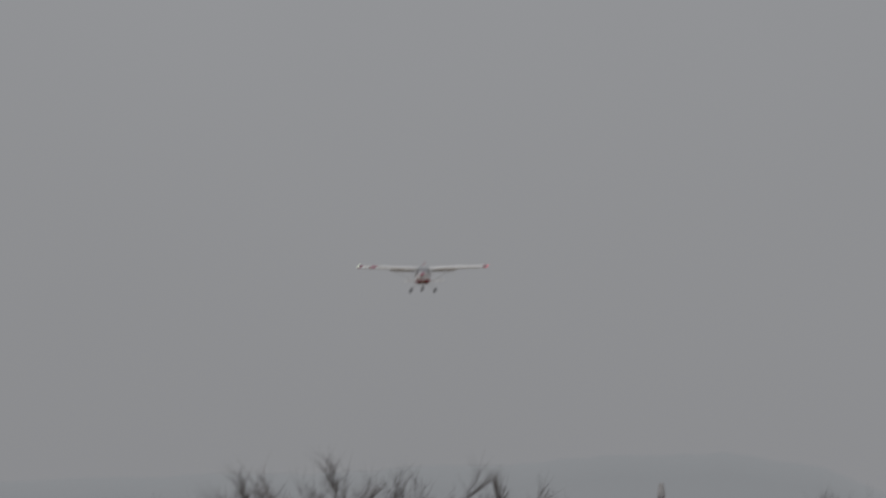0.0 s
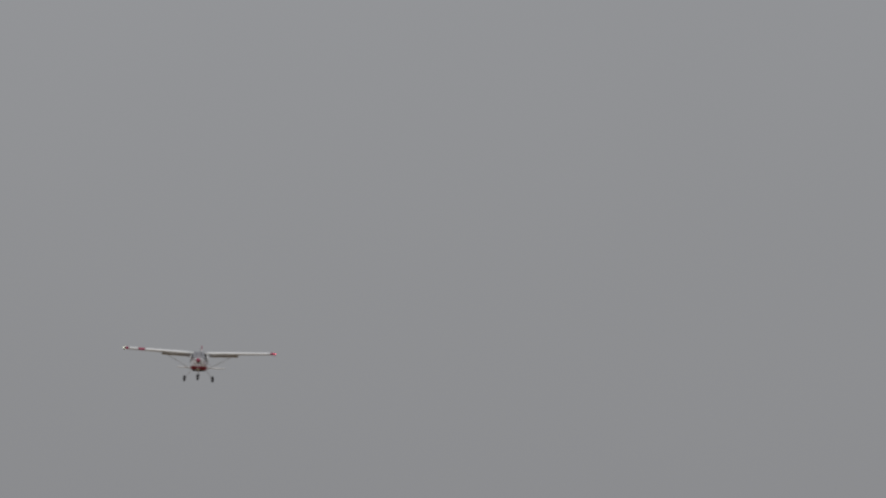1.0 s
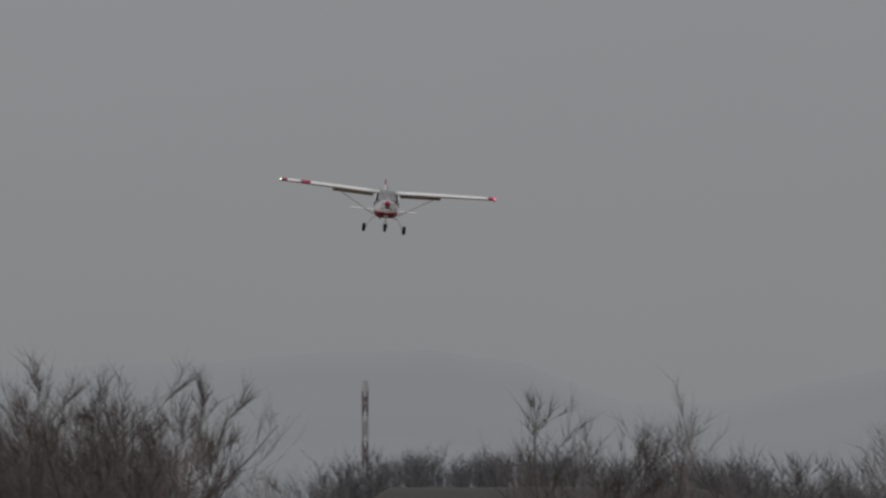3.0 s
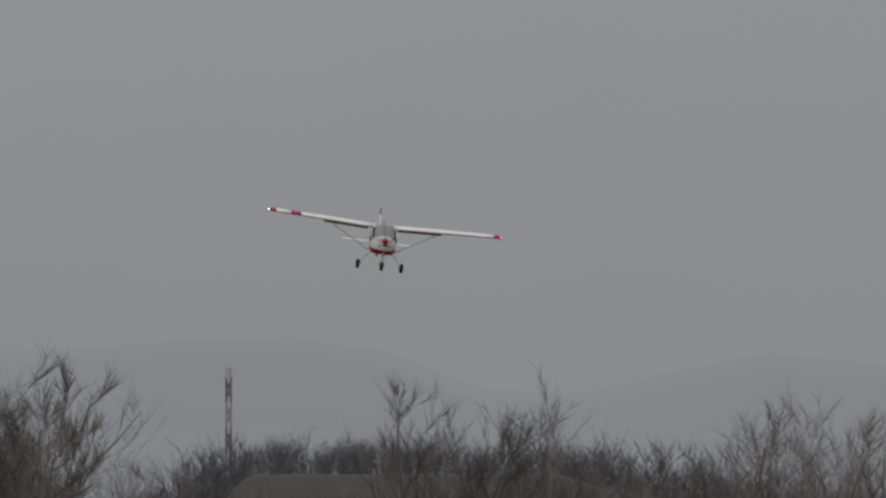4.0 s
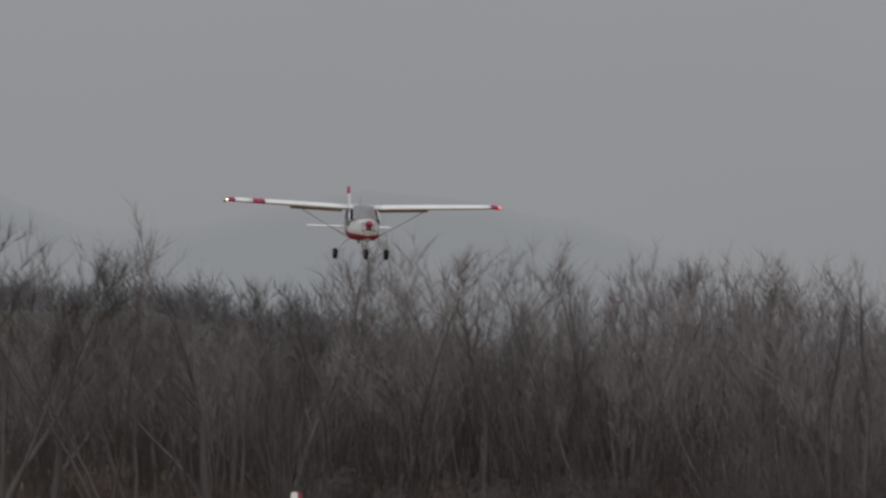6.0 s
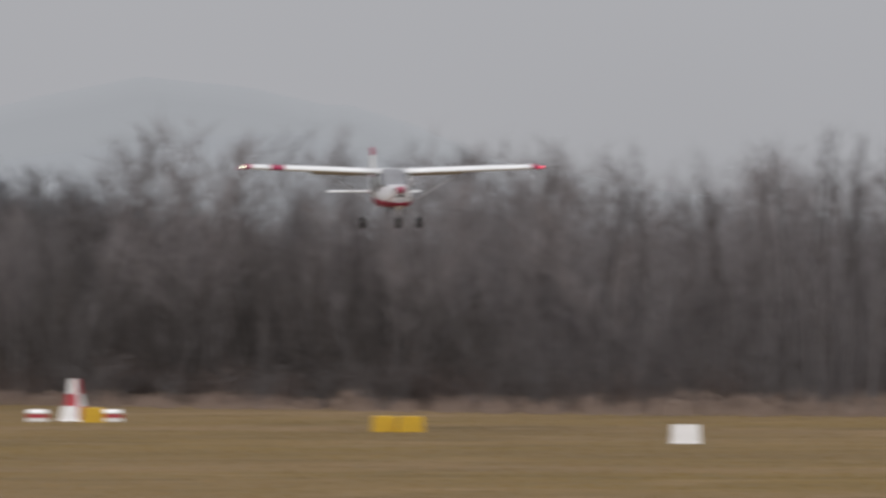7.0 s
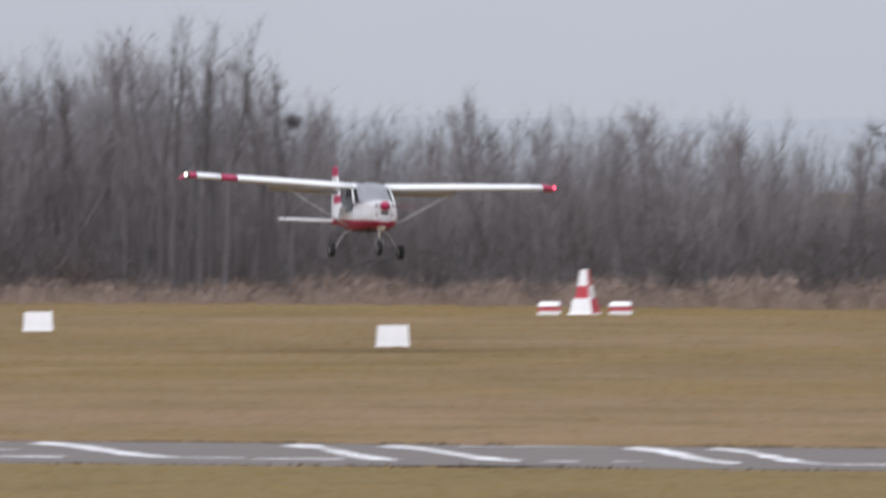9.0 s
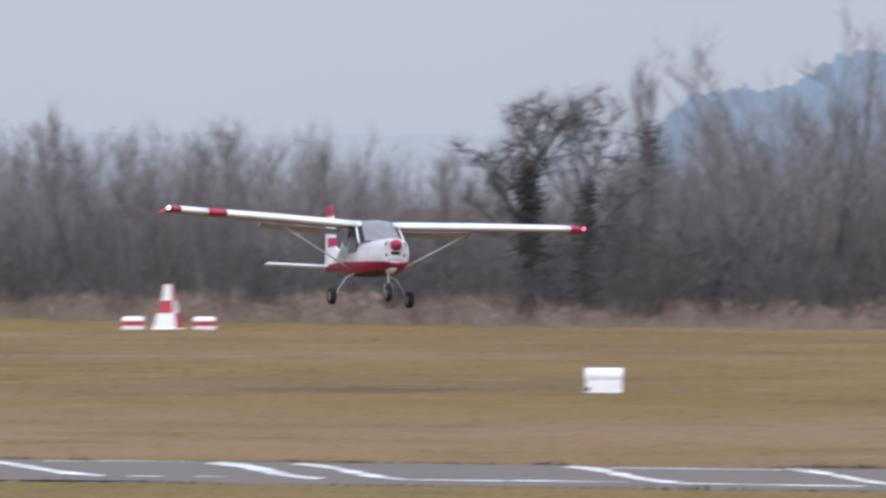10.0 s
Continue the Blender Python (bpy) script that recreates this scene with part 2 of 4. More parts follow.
    for x in (material if isinstance(material, (list, tuple)) else [material]):
        me.materials.append(x)
    if smooth:
        me.polygons.foreach_set("use_smooth", [True] * len(me.polygons))
    me.update()
    ob = new(name, me)
    if parent:
        ob.parent = parent
    if m:
        ob.matrix_basis = m
    return tagged(ob, label)


def tri_mesh(name, verts, tris, material):
    """A mesh of many loose triangles from arrays."""
    me = bpy.data.meshes.new(name)
    me.vertices.add(len(verts))
    me.vertices.foreach_set("co", np.asarray(verts, np.float32).ravel())
    me.loops.add(3 * len(tris))
    me.loops.foreach_set("vertex_index", np.asarray(tris, np.int32).ravel())
    me.polygons.add(len(tris))
    me.polygons.foreach_set("loop_start", np.arange(0, 3 * len(tris), 3, dtype=np.int32))
    me.update(calc_edges=True)
    me.materials.append(material)
    return new(name, me)


def part(name, bm, material, parent=None, label="", smooth=False, bevel=0.0, m=None, under=False):
    if bevel:
        bmesh.ops.bevel(bm, geom=[e for e in bm.edges if e.calc_face_angle(0) > 0.5], offset=bevel, segments=2, affect="EDGES", clamp_overlap=True)
    bmesh.ops.recalc_face_normals(bm, faces=bm.faces)
    me = bpy.data.meshes.new(name)
    bm.to_mesh(me)
    bm.free()
    for x in (material if isinstance(material, (list, tuple)) else [material]):
        me.materials.append(x)
    if smooth:
        me.polygons.foreach_set("use_smooth", [True] * len(me.polygons))
    # downward faces take the second material, their painted shade
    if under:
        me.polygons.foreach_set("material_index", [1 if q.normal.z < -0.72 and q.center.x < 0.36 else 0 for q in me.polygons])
    ob = new(name, me)
    if parent:
        ob.parent = parent
    if m:
        ob.matrix_basis = m
    return tagged(ob, label)


def loft(rings, cap=True):
    """A bmesh skinned over rings of equally many points."""
    bm = bmesh.new()
    rows = [[bm.verts.new(p) for p in r] for r in rings]
    k = len(rows[0])
    for a, b in zip(rows, rows[1:]):
        for i in range(k):
            bm.faces.new((a[i], a[(i + 1) % k], b[(i + 1) % k], b[i]))
    if cap:
        bm.faces.new(rows[0][::-1])
        bm.faces.new(rows[-1])
    return bm


def rod(points, radii, sides=8, squash=1.0):
    """A tube through points, as rings for loft()."""
    rings = []
    pts = [Vector(p) for p in points]
    for i, p in enumerate(pts):
        d = (pts[min(i + 1, len(pts) - 1)] - pts[max(i - 1, 0)]).normalized()
        ref = Vector((0, 0, 1)) if abs(d.z) < 0.9 else Vector((1, 0, 0))
        u = d.cross(ref).normalized()
        v = d.cross(u)
        r = radii[i] if isinstance(radii, (list, tuple)) else radii
        rings.append([p + (u * math.cos(2 * math.pi * k / sides) * r + v * math.sin(2 * math.pi * k / sides) * r * squash) for k in range(sides)])
    return rings


def lathe(profile, sides=24, axis="y"):
    """Rings (along, radius) turned about an axis."""
    out = []
    for a, r in profile:
        ring = []
        for k in range(sides):
            c, s = math.cos(2 * math.pi * k / sides) * r, math.sin(2 * math.pi * k / sides) * r
            ring.append((a, c, s) if axis == "x" else (c, a, s) if axis == "y" else (c, s, a))
        out.append(ring)
    return out


def frustum(w0, d0, w1, d1, h, z0=0.0):
    return [[(-w0 / 2, -d0 / 2, z0), (w0 / 2, -d0 / 2, z0), (w0 / 2, d0 / 2, z0), (-w0 / 2, d0 / 2, z0)],
            [(-w1 / 2, -d1 / 2, z0 + h), (w1 / 2, -d1 / 2, z0 + h), (w1 / 2, d1 / 2, z0 + h), (-w1 / 2, d1 / 2, z0 + h)]]


def empty(name, m, label, category, group=""):
    ob = new(name)
    ob.matrix_basis = m
    ob.empty_display_size = 0.2
    return tagged(ob, label, category, group)


# ---- ground, taxi strip, embankment, far hills ----
def ground():
    n = 60
    verts, faces = [], []
    for j in range(n + 1):
        for i in range(n + 1):
            # finer cells near the airfield, coarse towards the horizon
            x = math.copysign(abs(2 * i / n - 1) ** 2.2, 2 * i / n - 1) * 3600
            y = 200 + math.copysign(abs(2 * j / n - 1) ** 2.2, 2 * j / n - 1) * 3600
            verts.append((x, y, 0.0))
    for j in range(n):
        for i in range(n):
            a = j * (n + 1) + i
            faces.append((a, a + 1, a + n + 2, a + n + 1))
    tagged(mesh_ob("ground", verts, faces, MEADOW), "dry tan and olive winter turf of an airfield", "ground", kind="structure")


def strip_point(along, across):
    """A place on the paved strip: along its length from where it crosses azimuth 0, across from its far edge (0) to its near edge (1)."""
    d = Vector((14.4, -5.0, 0)).normalized()
    q = Vector((d.y, -d.x, 0))
    return Vector((0, 148.9, 0)) + d * along + q * (across * 10.0)


def taxi_strip():
    """The paved strip, slightly proud of the turf, with its worn white paint."""
    verts, faces = [], []
    n = 90
    for i in range(n + 1):
        s = -90 + i * 2.0
        for k, (v, z) in enumerate(((-0.01, 0.0), (0.0, 0.03), (1.0, 0.03), (1.01, 0.0))):
            wob = 0.02 * noise.noise((s * 0.6, k * 7.0, 0)) if k in (1, 2) else 0.03 * noise.noise((s * 0.6, k * 7.0, 3))
            verts.append(strip_point(s, v + wob) + Vector((0, 0, z)))
    for i in range(n):
        for k in range(3):
            a = i * 4 + k
            faces.append((a, a + 1, a + 5, a + 4))
    road = tagged(mesh_ob("taxi_strip", verts, faces, ASPHALT), "worn grey asphalt strip with white painted lines", "taxiway", kind="structure")
    # bearing and share across at both ends, and width in metres
    marks = ((-3.62, 0.12, -2.86, 0.86, 1.0), (-2.80, 0.80, -2.12, 0.80, 0.5), (-3.30, 0.10, -1.82, 0.10, 0.4), (-2.05, 0.80, -1.42, 0.80, 0.8),
             (-2.60, 0.45, -1.70, 0.47, 0.4), (-1.61, 0.10, -0.76, 0.78, 1.1), (-0.76, 0.78, -0.32, 0.78, 0.5), (-0.27, 0.80, 0.28, 0.78, 0.5),
             (-0.06, 0.10, 0.61, 0.82, 1.2), (0.52, 0.10, 1.35, 0.80, 0.9), (1.32, 0.06, 1.90, 0.06, 0.3), (1.50, 0.80, 1.71, 0.80, 0.5),
             (1.92, 0.78, 2.10, 0.78, 0.5), (2.02, 0.10, 2.68, 0.82, 1.2), (2.52, 0.10, 3.22, 0.82, 0.9), (3.20, 0.82, 3.80, 0.82, 0.5),
             (3.84, 0.80, 4.55, 0.80, 0.5), (4.18, 0.08, 4.85, 0.80, 1.0), (4.85, 0.84, 6.0, 0.86, 0.6), (4.45, 0.12, 5.65, 0.12, 0.45), (0.98, 0.10, 1.40, 0.10, 0.3), (5.52, 0.08, 6.25, 0.80, 1.0))
    d = Vector((14.4, -5.0, 0)).normalized()
    q = Vector((d.y, -d.x, 0))
    for a0, v0, a1, v1, w in marks:
        ends = []
        for a, v in ((a0, v0), (a1, v1)):
            # where the bearing meets the line at that share across
            p = strip_point(0, v)
            t = math.tan(radians(a))
            s = (t * p.y - p.x) / (d.x - t * d.y)
            ends.append(strip_point(s, v))
        n2 = 14
        vv, ff = [], []
        for i in range(n2 + 1):
            f = i / n2
            ease = f * f * (3 - 2 * f)
            c = ends[0].lerp(ends[1], f)
            lateral = (ends[1] - ends[0]).dot(q)
            c = c + q * lateral * (ease - f) * 0.45
            h = 0.5 * w * (0.80 - 0.20 * f + 0.45 * noise.noise((c.x * 0.9, c.y * 0.9, 1.0)))
            vv += [c - q * h + Vector((0, 0, 0.036)), c + q * h + Vector((0, 0, 0.036))]
        for i in range(n2):
            ff.append((2 * i, 2 * i + 1, 2 * i + 3, 2 * i + 2))
        mesh_ob("painted_line", vv, ff, PAINT, road)


def verge():
    """Dark grass blades along both edges of the paved strip."""
    r = np.random.RandomState(17)
    n = 9000
    s, far = r.uniform(-45, 45, n), r.rand(n) < 0.85
    d = np.array((14.4, -5.0)) / 15.243
    q = np.array((d[1], -d[0]))
    patch = np.array([noise.noise((a * 0.35, 4.0 if b else 9.0, 0)) + 0.6 * noise.noise((a * 1.7, 4.0 if b else 9.0, 0)) for a, b in zip(s, far)])
    v = np.where(far, -0.015 - 0.05 * r.rand(n) ** 2, 1.015 + 0.05 * r.rand(n) ** 2) * 10.0
    base = np.array((0, 148.9)) + s[:, None] * d + v[:, None] * q
    h = (0.05 + 0.10 * patch).clip(0.012, 0.16) * r.uniform(0.5, 1.1, n)
    w = r.uniform(0.01, 0.03, n)
    verts = np.zeros((n, 3, 3))
    for k, u in enumerate((-1, 1, 0)):
        verts[:, k, :2] = base + d * (u * w)[:, None] + (0.4 * h[:, None] * r.randn(n, 2) if k == 2 else 0)
        verts[:, k, 2] = h if k == 2 else -0.01
    me = bpy.data.meshes.new("verge_grass")
    me.from_pydata(verts.reshape(-1, 3).tolist(), [], np.arange(3 * n).reshape(-1, 3).tolist())
    me.materials.append(VERGE)
    tagged(new("verge_grass", me), "dark brown blades along the asphalt edges", "grass", kind="stuff")


def embankment():
    """A long grassed bank far behind the trees, with a rounded shoulder."""
    verts, faces = [], []
    n = 60
    prof = ((-70, 0.0), (-45, 0.22), (-20, 0.72), (-8, 0.95), (0, 1.0), (40, 1.0), (80, 0.6), (120, 0.0))
    for i in range(n + 1):
        az = -8.75 + i * (3.85 / n)
        rise = min(1.0, max(0.0, (az + 8.75) / 0.75))
        rise = rise * rise * (3 - 2 * rise)
        fall = min(1.0, max(0.0, (-4.9 - az) / 1.5))
        h = 13.2 * rise * fall * (2 - fall) + 0.25 * noise.noise((az * 3, 0, 0))
        for dd, f in prof:
            verts.append(spot(az, 880 + dd, h * f + 0.01))
    k = len(prof)
    for i in range(n):
        for j in range(k - 1):
            a = i * k + j
            faces.append((a, a + 1, a + k + 1, a + k))
    tagged(mesh_ob("embankment", verts, faces, BANK, smooth=True), "long grassed bank behind the trees", "embankment", kind="structure")


def hills():
    """Ranges of hills kilometres off: a plain backdrop, its haze painted as glow."""
    far = ((-16, 330), (-12, 380), (-10, 395), (-8.6, 420), (-7.8, 430), (-7.2, 400), (-6.6, 330), (-5.9, 335), (-5.3, 375), (-4.9, 398), (-4.4, 385),
           (-3.6, 345), (-2.8, 255), (-1.8, 190), (0, 130), (2, 112), (4, 100), (6, 120), (10, 160))
    # haze painted towards the crest: one range in five copies, the rear paler
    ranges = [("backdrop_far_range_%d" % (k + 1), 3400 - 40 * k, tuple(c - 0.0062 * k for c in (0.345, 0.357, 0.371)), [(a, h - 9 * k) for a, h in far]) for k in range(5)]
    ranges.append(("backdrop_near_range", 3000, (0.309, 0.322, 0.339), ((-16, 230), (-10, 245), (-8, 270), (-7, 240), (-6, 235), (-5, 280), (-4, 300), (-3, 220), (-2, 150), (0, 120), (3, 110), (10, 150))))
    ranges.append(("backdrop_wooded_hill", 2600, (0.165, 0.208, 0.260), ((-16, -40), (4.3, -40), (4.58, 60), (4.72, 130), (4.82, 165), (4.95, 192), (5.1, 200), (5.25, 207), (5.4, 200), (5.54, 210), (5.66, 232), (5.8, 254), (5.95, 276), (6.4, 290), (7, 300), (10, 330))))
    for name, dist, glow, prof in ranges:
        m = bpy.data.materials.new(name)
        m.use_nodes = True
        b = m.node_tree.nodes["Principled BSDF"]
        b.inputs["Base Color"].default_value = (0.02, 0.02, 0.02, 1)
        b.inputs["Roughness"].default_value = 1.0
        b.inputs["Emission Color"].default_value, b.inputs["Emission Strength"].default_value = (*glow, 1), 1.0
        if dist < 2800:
            # paler and deeper patches of far wood, in painted haze colour
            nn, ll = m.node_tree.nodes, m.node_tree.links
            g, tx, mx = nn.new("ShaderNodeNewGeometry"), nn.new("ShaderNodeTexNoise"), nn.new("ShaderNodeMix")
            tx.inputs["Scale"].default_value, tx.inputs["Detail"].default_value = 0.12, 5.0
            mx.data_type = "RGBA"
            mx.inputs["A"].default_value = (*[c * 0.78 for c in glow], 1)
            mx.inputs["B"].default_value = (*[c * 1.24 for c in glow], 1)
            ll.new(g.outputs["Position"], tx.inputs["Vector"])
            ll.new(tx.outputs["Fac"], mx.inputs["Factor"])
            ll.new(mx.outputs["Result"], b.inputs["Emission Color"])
        verts, faces = [], []
        n = 2200 if dist < 2800 else 500
        for i in range(n + 1):
            az = -15 + 25 * i / n
            e = float(np.interp(az, [p[0] for p in prof], [p[1] for p in prof]))
            e += 9 * noise.noise((az * 1.7, 3400 if dist > 3100 else dist, 0)) + 4 * noise.noise((az * 7, dist, 5)) + (26 * abs(noise.noise((az * 9, dist, 5))) + 12 * noise.noise((az * 37, dist, 5)) + 9 * noise.noise((az * 90, dist, 9)) - 6 if dist < 2800 else 0)
            top = 4.2 + e * dist / 16624
            for r, z in ((0, -1.0), (60, top * 0.6), (140, top), (330, -1.0)):
                verts.append(spot(az, dist + r, z))
        for i in range(n):
            for j in range(3):
                a = i * 4 + j
                faces.append((a, a + 1, a + 5, a + 4))
        tagged(mesh_ob(name, verts, faces, m, smooth=True), "low hills on the horizon, blue-grey haze painted in", "hills", kind="structure")


# ---- the aircraft ----
def section(x, w, z0, z1, power=2.6, top=1.0, k=32, bottom=1.0):
    """A rounded cross-section of the hull; top and bottom narrow it there."""
    ring = []
    for i in range(k):
        a = 2 * math.pi * i / k
        c, s = math.cos(a), math.sin(a)
        y = math.copysign(abs(c) ** (2 / power), c)
        z = math.copysign(abs(s) ** (2 / power), s)
        f = top if z > 0 else bottom
        ring.append((x, y * w / 2 * (1 + (f - 1) * abs(z)), (z0 + z1) / 2 + z * (z1 - z0) / 2))
    return ring


def airfoil(x0, chord, y, z, thick=0.145, twist=0.0, k=14, f0=0.0, f1=1.0):
    """One rib of a wing from share f0 to f1 of the chord, leading edge at x0 and pointing to +X."""
    up, low = [], []
    for i in range(k + 1):
        f = f0 + (f1 - f0) * (0.5 - 0.5 * math.cos(math.pi * i / k))
        t = 5 * thick * (0.2969 * math.sqrt(f) - 0.126 * f - 0.3516 * f * f + 0.2843 * f ** 3 - 0.1015 * f ** 4)
        camber = 0.04 * 4 * f * (1 - f) * 0.6
        up.append((f, camber + t))
        low.append((f, camber - t * 0.75))
    pts = up + low[::-1][1:-1] if f0 == 0.0 else up + low[::-1]
    ct, st = math.cos(twist), math.sin(twist)
    return [(x0 - (f * ct + h * st) * chord, y, z + (h * ct - f * st) * chord) for f, h in pts]


def wheel(parent, name, m, radius, width):
    w = new(name)
    w.parent, w.matrix_basis, w.empty_display_size = parent, m, 0.1
    h, r = width / 2, radius
    part("tyre", loft(lathe([(-h * 0.7, r * 0.55), (-h, r * 0.72), (-h * 0.95, r * 0.88), (-h * 0.55, r), (h * 0.55, r), (h * 0.95, r * 0.88), (h, r * 0.72), (h * 0.7, r * 0.55)], 28)), RUBBER, w, smooth=True)
    part("rim", loft(lathe([(-h * 0.74, r * 0.10), (-h * 0.78, r * 0.5), (-h * 0.66, r * 0.57), (h * 0.66, r * 0.57), (h * 0.78, r * 0.5), (h * 0.74, r * 0.10)], 20)), ALLOY, w, "pale alloy wheel rim", smooth=True)
    return w


def aircraft():
    plane = empty("light_aircraft", Matrix(), "white and red high-wing light aircraft landing, strut-braced, three wheels down", "aircraft")
    # hull: cowl, cabin, tail cone
    stations = [(2.105, 0.48, 0.91, 1.395, 3.0, 0.96, 0.92), (2.09, 0.57, 0.86, 1.42, 3.2, 0.94, 0.93), (2.00, 0.66, 0.81, 1.435, 3.2, 0.88, 0.94), (1.70, 0.82, 0.77, 1.445, 3.2, 0.80, 0.95),
                (1.35, 0.92, 0.75, 1.445, 3.4, 0.74, 0.98), (1.05, 0.99, 0.74, 1.45, 3.8, 0.80, 0.98), (0.80, 1.02, 0.73, 1.56, 4.0, 0.80, 0.98), (0.42, 1.03, 0.73, 1.85, 4.4, 0.84, 0.98),
                (-0.10, 1.03, 0.73, 1.88, 4.2, 0.84, 0.96), (-0.70, 1.00, 0.75, 1.87, 3.6, 0.82, 0.93), (-1.10, 0.92, 0.79, 1.76, 3.0, 0.78, 0.9), (-1.60, 0.77, 0.85, 1.50, 2.7, 0.8, 0.88),
                (-2.40, 0.52, 0.93, 1.34, 2.5, 0.85, 0.9), (-3.30, 0.30, 1.00, 1.24, 2.3, 0.9, 0.9), (-4.05, 0.12, 1.04, 1.17, 2.2, 0.95, 0.95)]
    rings = [section(x, w, a, b, p, t, bottom=q) for x, w, a, b, p, t, q in stations]
    # finer rings between
    fine = []
    for a, b in zip(rings, rings[1:]):
        for s in range(3):
            fine.append([tuple(np.array(p) * (1 - s / 3) + np.array(q) * s / 3) for p, q in zip(a, b)])
    fine.append(rings[-1])
    def slab(name, low, high, material, label, climb=0.040):
        """The hull between two planes that climb a little towards the tail."""
        bm = loft(fine)
        for z, keep_up in ((low, True), (high, False)):
            if z is None:
                continue
            bmesh.ops.bisect_plane(bm, geom=bm.verts[:] + bm.edges[:] + bm.faces[:], plane_co=(0, 0, z), plane_no=(climb if z > 0.9 else 0.0, 0, 1), clear_inner=keep_up, clear_outer=not keep_up)
        return part(name, bm, material, plane, label, smooth=True)
    slab("fuselage", 1.015, None, HULL, "white painted fuselage, greyed for shade")
    slab("lower_fuselage", 0.765, 1.015, RED, "red painted lower fuselage band")
    slab("belly", None, 0.765, DARK_BELLY, "dark belly")
    part("cowl_front", loft([rings[0], [(2.112, y * 0.9, 1.13 + (z - 1.13) * 0.9) for _, y, z in rings[0]]]), HULL, plane)
    # windscreen wrapped over the front of the cabin, and the side windows
    def glazing(u0, u1, steps):
        """A strip of the curved screen between two shares of its half width."""
        bm = bmesh.new()
        rows = []
        for s in range(7):
            f = s / 6
            row = []
            for t in range(steps + 1):
                u = u0 + (u1 - u0) * t / steps
                row.append(bm.verts.new((1.23 - 0.78 * f - (0.36 - 0.14 * f) * abs(u) ** 3, (0.505 - 0.070 * f) * u, 1.40 + 0.05 * (1 - u * u) + 0.462 * f)))
            rows.append(row)
        for a, b in zip(rows, rows[1:]):
            for i in range(steps):
                bm.faces.new((a[i], a[i + 1], b[i + 1], b[i]))
        bmesh.ops.solidify(bm, geom=bm.faces, thickness=0.012)
        return bm
    part("windscreen", glazing(-0.80, 0.80, 12), GLASS, plane, "windscreen with its sky reflection painted grey", smooth=True)
    for s in (-1, 1):
        part("quarter_window", glazing(s * 0.81, s * 0.99, 3), SIDE_GLASS, plane, "dark front quarter window", smooth=True)
        part("windscreen_post", loft(rod([(0.90, s * 0.512, 1.38), (0.58, s * 0.483, 1.64), (0.27, s * 0.448, 1.87)], 0.022, 8)), WHITE, plane, "white windscreen post", smooth=True)
    for side in (-1, 1):
        bm = bmesh.new()
        out = [(0.74, 1.36), (0.32, 1.72), (-0.02, 1.76), (-0.04, 1.20), (0.66, 1.19)]
        a = [bm.verts.new((x, side * (0.524 - max(0, z - 1.3) * 0.11), z)) for x, z in out]
        b = [bm.verts.new((x, side * (0.497 - max(0, z - 1.3) * 0.11), z)) for x, z in out]
        bm.faces.new(a)
        bm.faces.new(b[::-1])
        for i in range(5):
            bm.faces.new((a[i], a[(i + 1) % 5], b[(i + 1) % 5], b[i]))
        part("door_window", bm, SIDE_GLASS, plane, "dark side window")
        bm = bmesh.new()
        out = [(-0.14, 1.76), (-0.60, 1.74), (-0.78, 1.50), (-0.16, 1.30)]
        a = [bm.verts.new((x, side * (0.518 - max(0, z - 1.3) * 0.11 + x * 0.02), z)) for x, z in out]
        b = [bm.verts.new((x, side * (0.483 - max(0, z - 1.3) * 0.11 + x * 0.02), z)) for x, z in out]
        bm.faces.new(a)
        bm.faces.new(b[::-1])
        for i in range(4):
            bm.faces.new((a[i], a[(i + 1) % 4], b[(i + 1) % 4], b[i]))
        part("rear_window", bm, SIDE_GLASS, plane, "dark side window")
        # round cooling intake beside the spinner
        part("air_intake", loft(lathe([(2.05, 0.056), (2.118, 0.056), (2.121, 0.045)], 16, "x")), BLACK, plane, "round black air intake", m=pose(-0.012, side * 0.178, 1.285))
    # lower cowl: grille, slot, chin and exhaust
    part("grille", loft(frustum(0.05, 0.19, 0.05, 0.19, 0.06)), BLACK, plane, "black radiator grille", m=pose(2.095, 0, 1.085), bevel=0.01)
    part("cowl_slot", loft(frustum(0.05, 0.34, 0.05, 0.34, 0.025)), SHADE_GREY, plane, "dark cowl slot", m=pose(2.094, 0, 0.965), bevel=0.01)
    for s in (-1, 1):
        part("cowl_hole", loft(lathe([(2.05, 0.028), (2.112, 0.028), (2.114, 0.020)], 12, "x")), BLACK, plane, "small dark cowl hole", m=pose(0, s * 0.19, 1.07))
    part("cowl_chin", loft(rod([(2.0, 0, 0.83), (1.75, 0, 0.78), (1.40, 0, 0.77)], [0.08, 0.11, 0.05], 14, 0.8)), WHITE, plane, "white chin fairing", smooth=True)
    part("exhaust", loft(rod([(1.5, -0.22, 0.82), (1.42, -0.24, 0.70), (1.34, -0.25, 0.66)], 0.03, 10)), BLACK, plane, smooth=True)
    # wings
    for side, name in ((-1, "starboard_wing"), (1, "port_wing")):
        def rib(y, f0=0.0, f1=1.0):
            f = (y - 0.45) / 4.1
            chord = 1.40 if y < 2.4 else 1.40 - 0.26 * (y - 2.4) / 2.15
            return airfoil(0.48 - 0.06 * max(0, y - 2.4) / 2.15, chord, side * y, 1.78 + 0.155 * f, f0=f0, f1=f1)
        cuts = [0.45, 1.0, 1.6, 2.35, 2.9, 3.3] if side < 0 else [0.45, 1.0, 1.6, 2.35, 2.9, 3.3, 3.7, 4.0, 4.3]
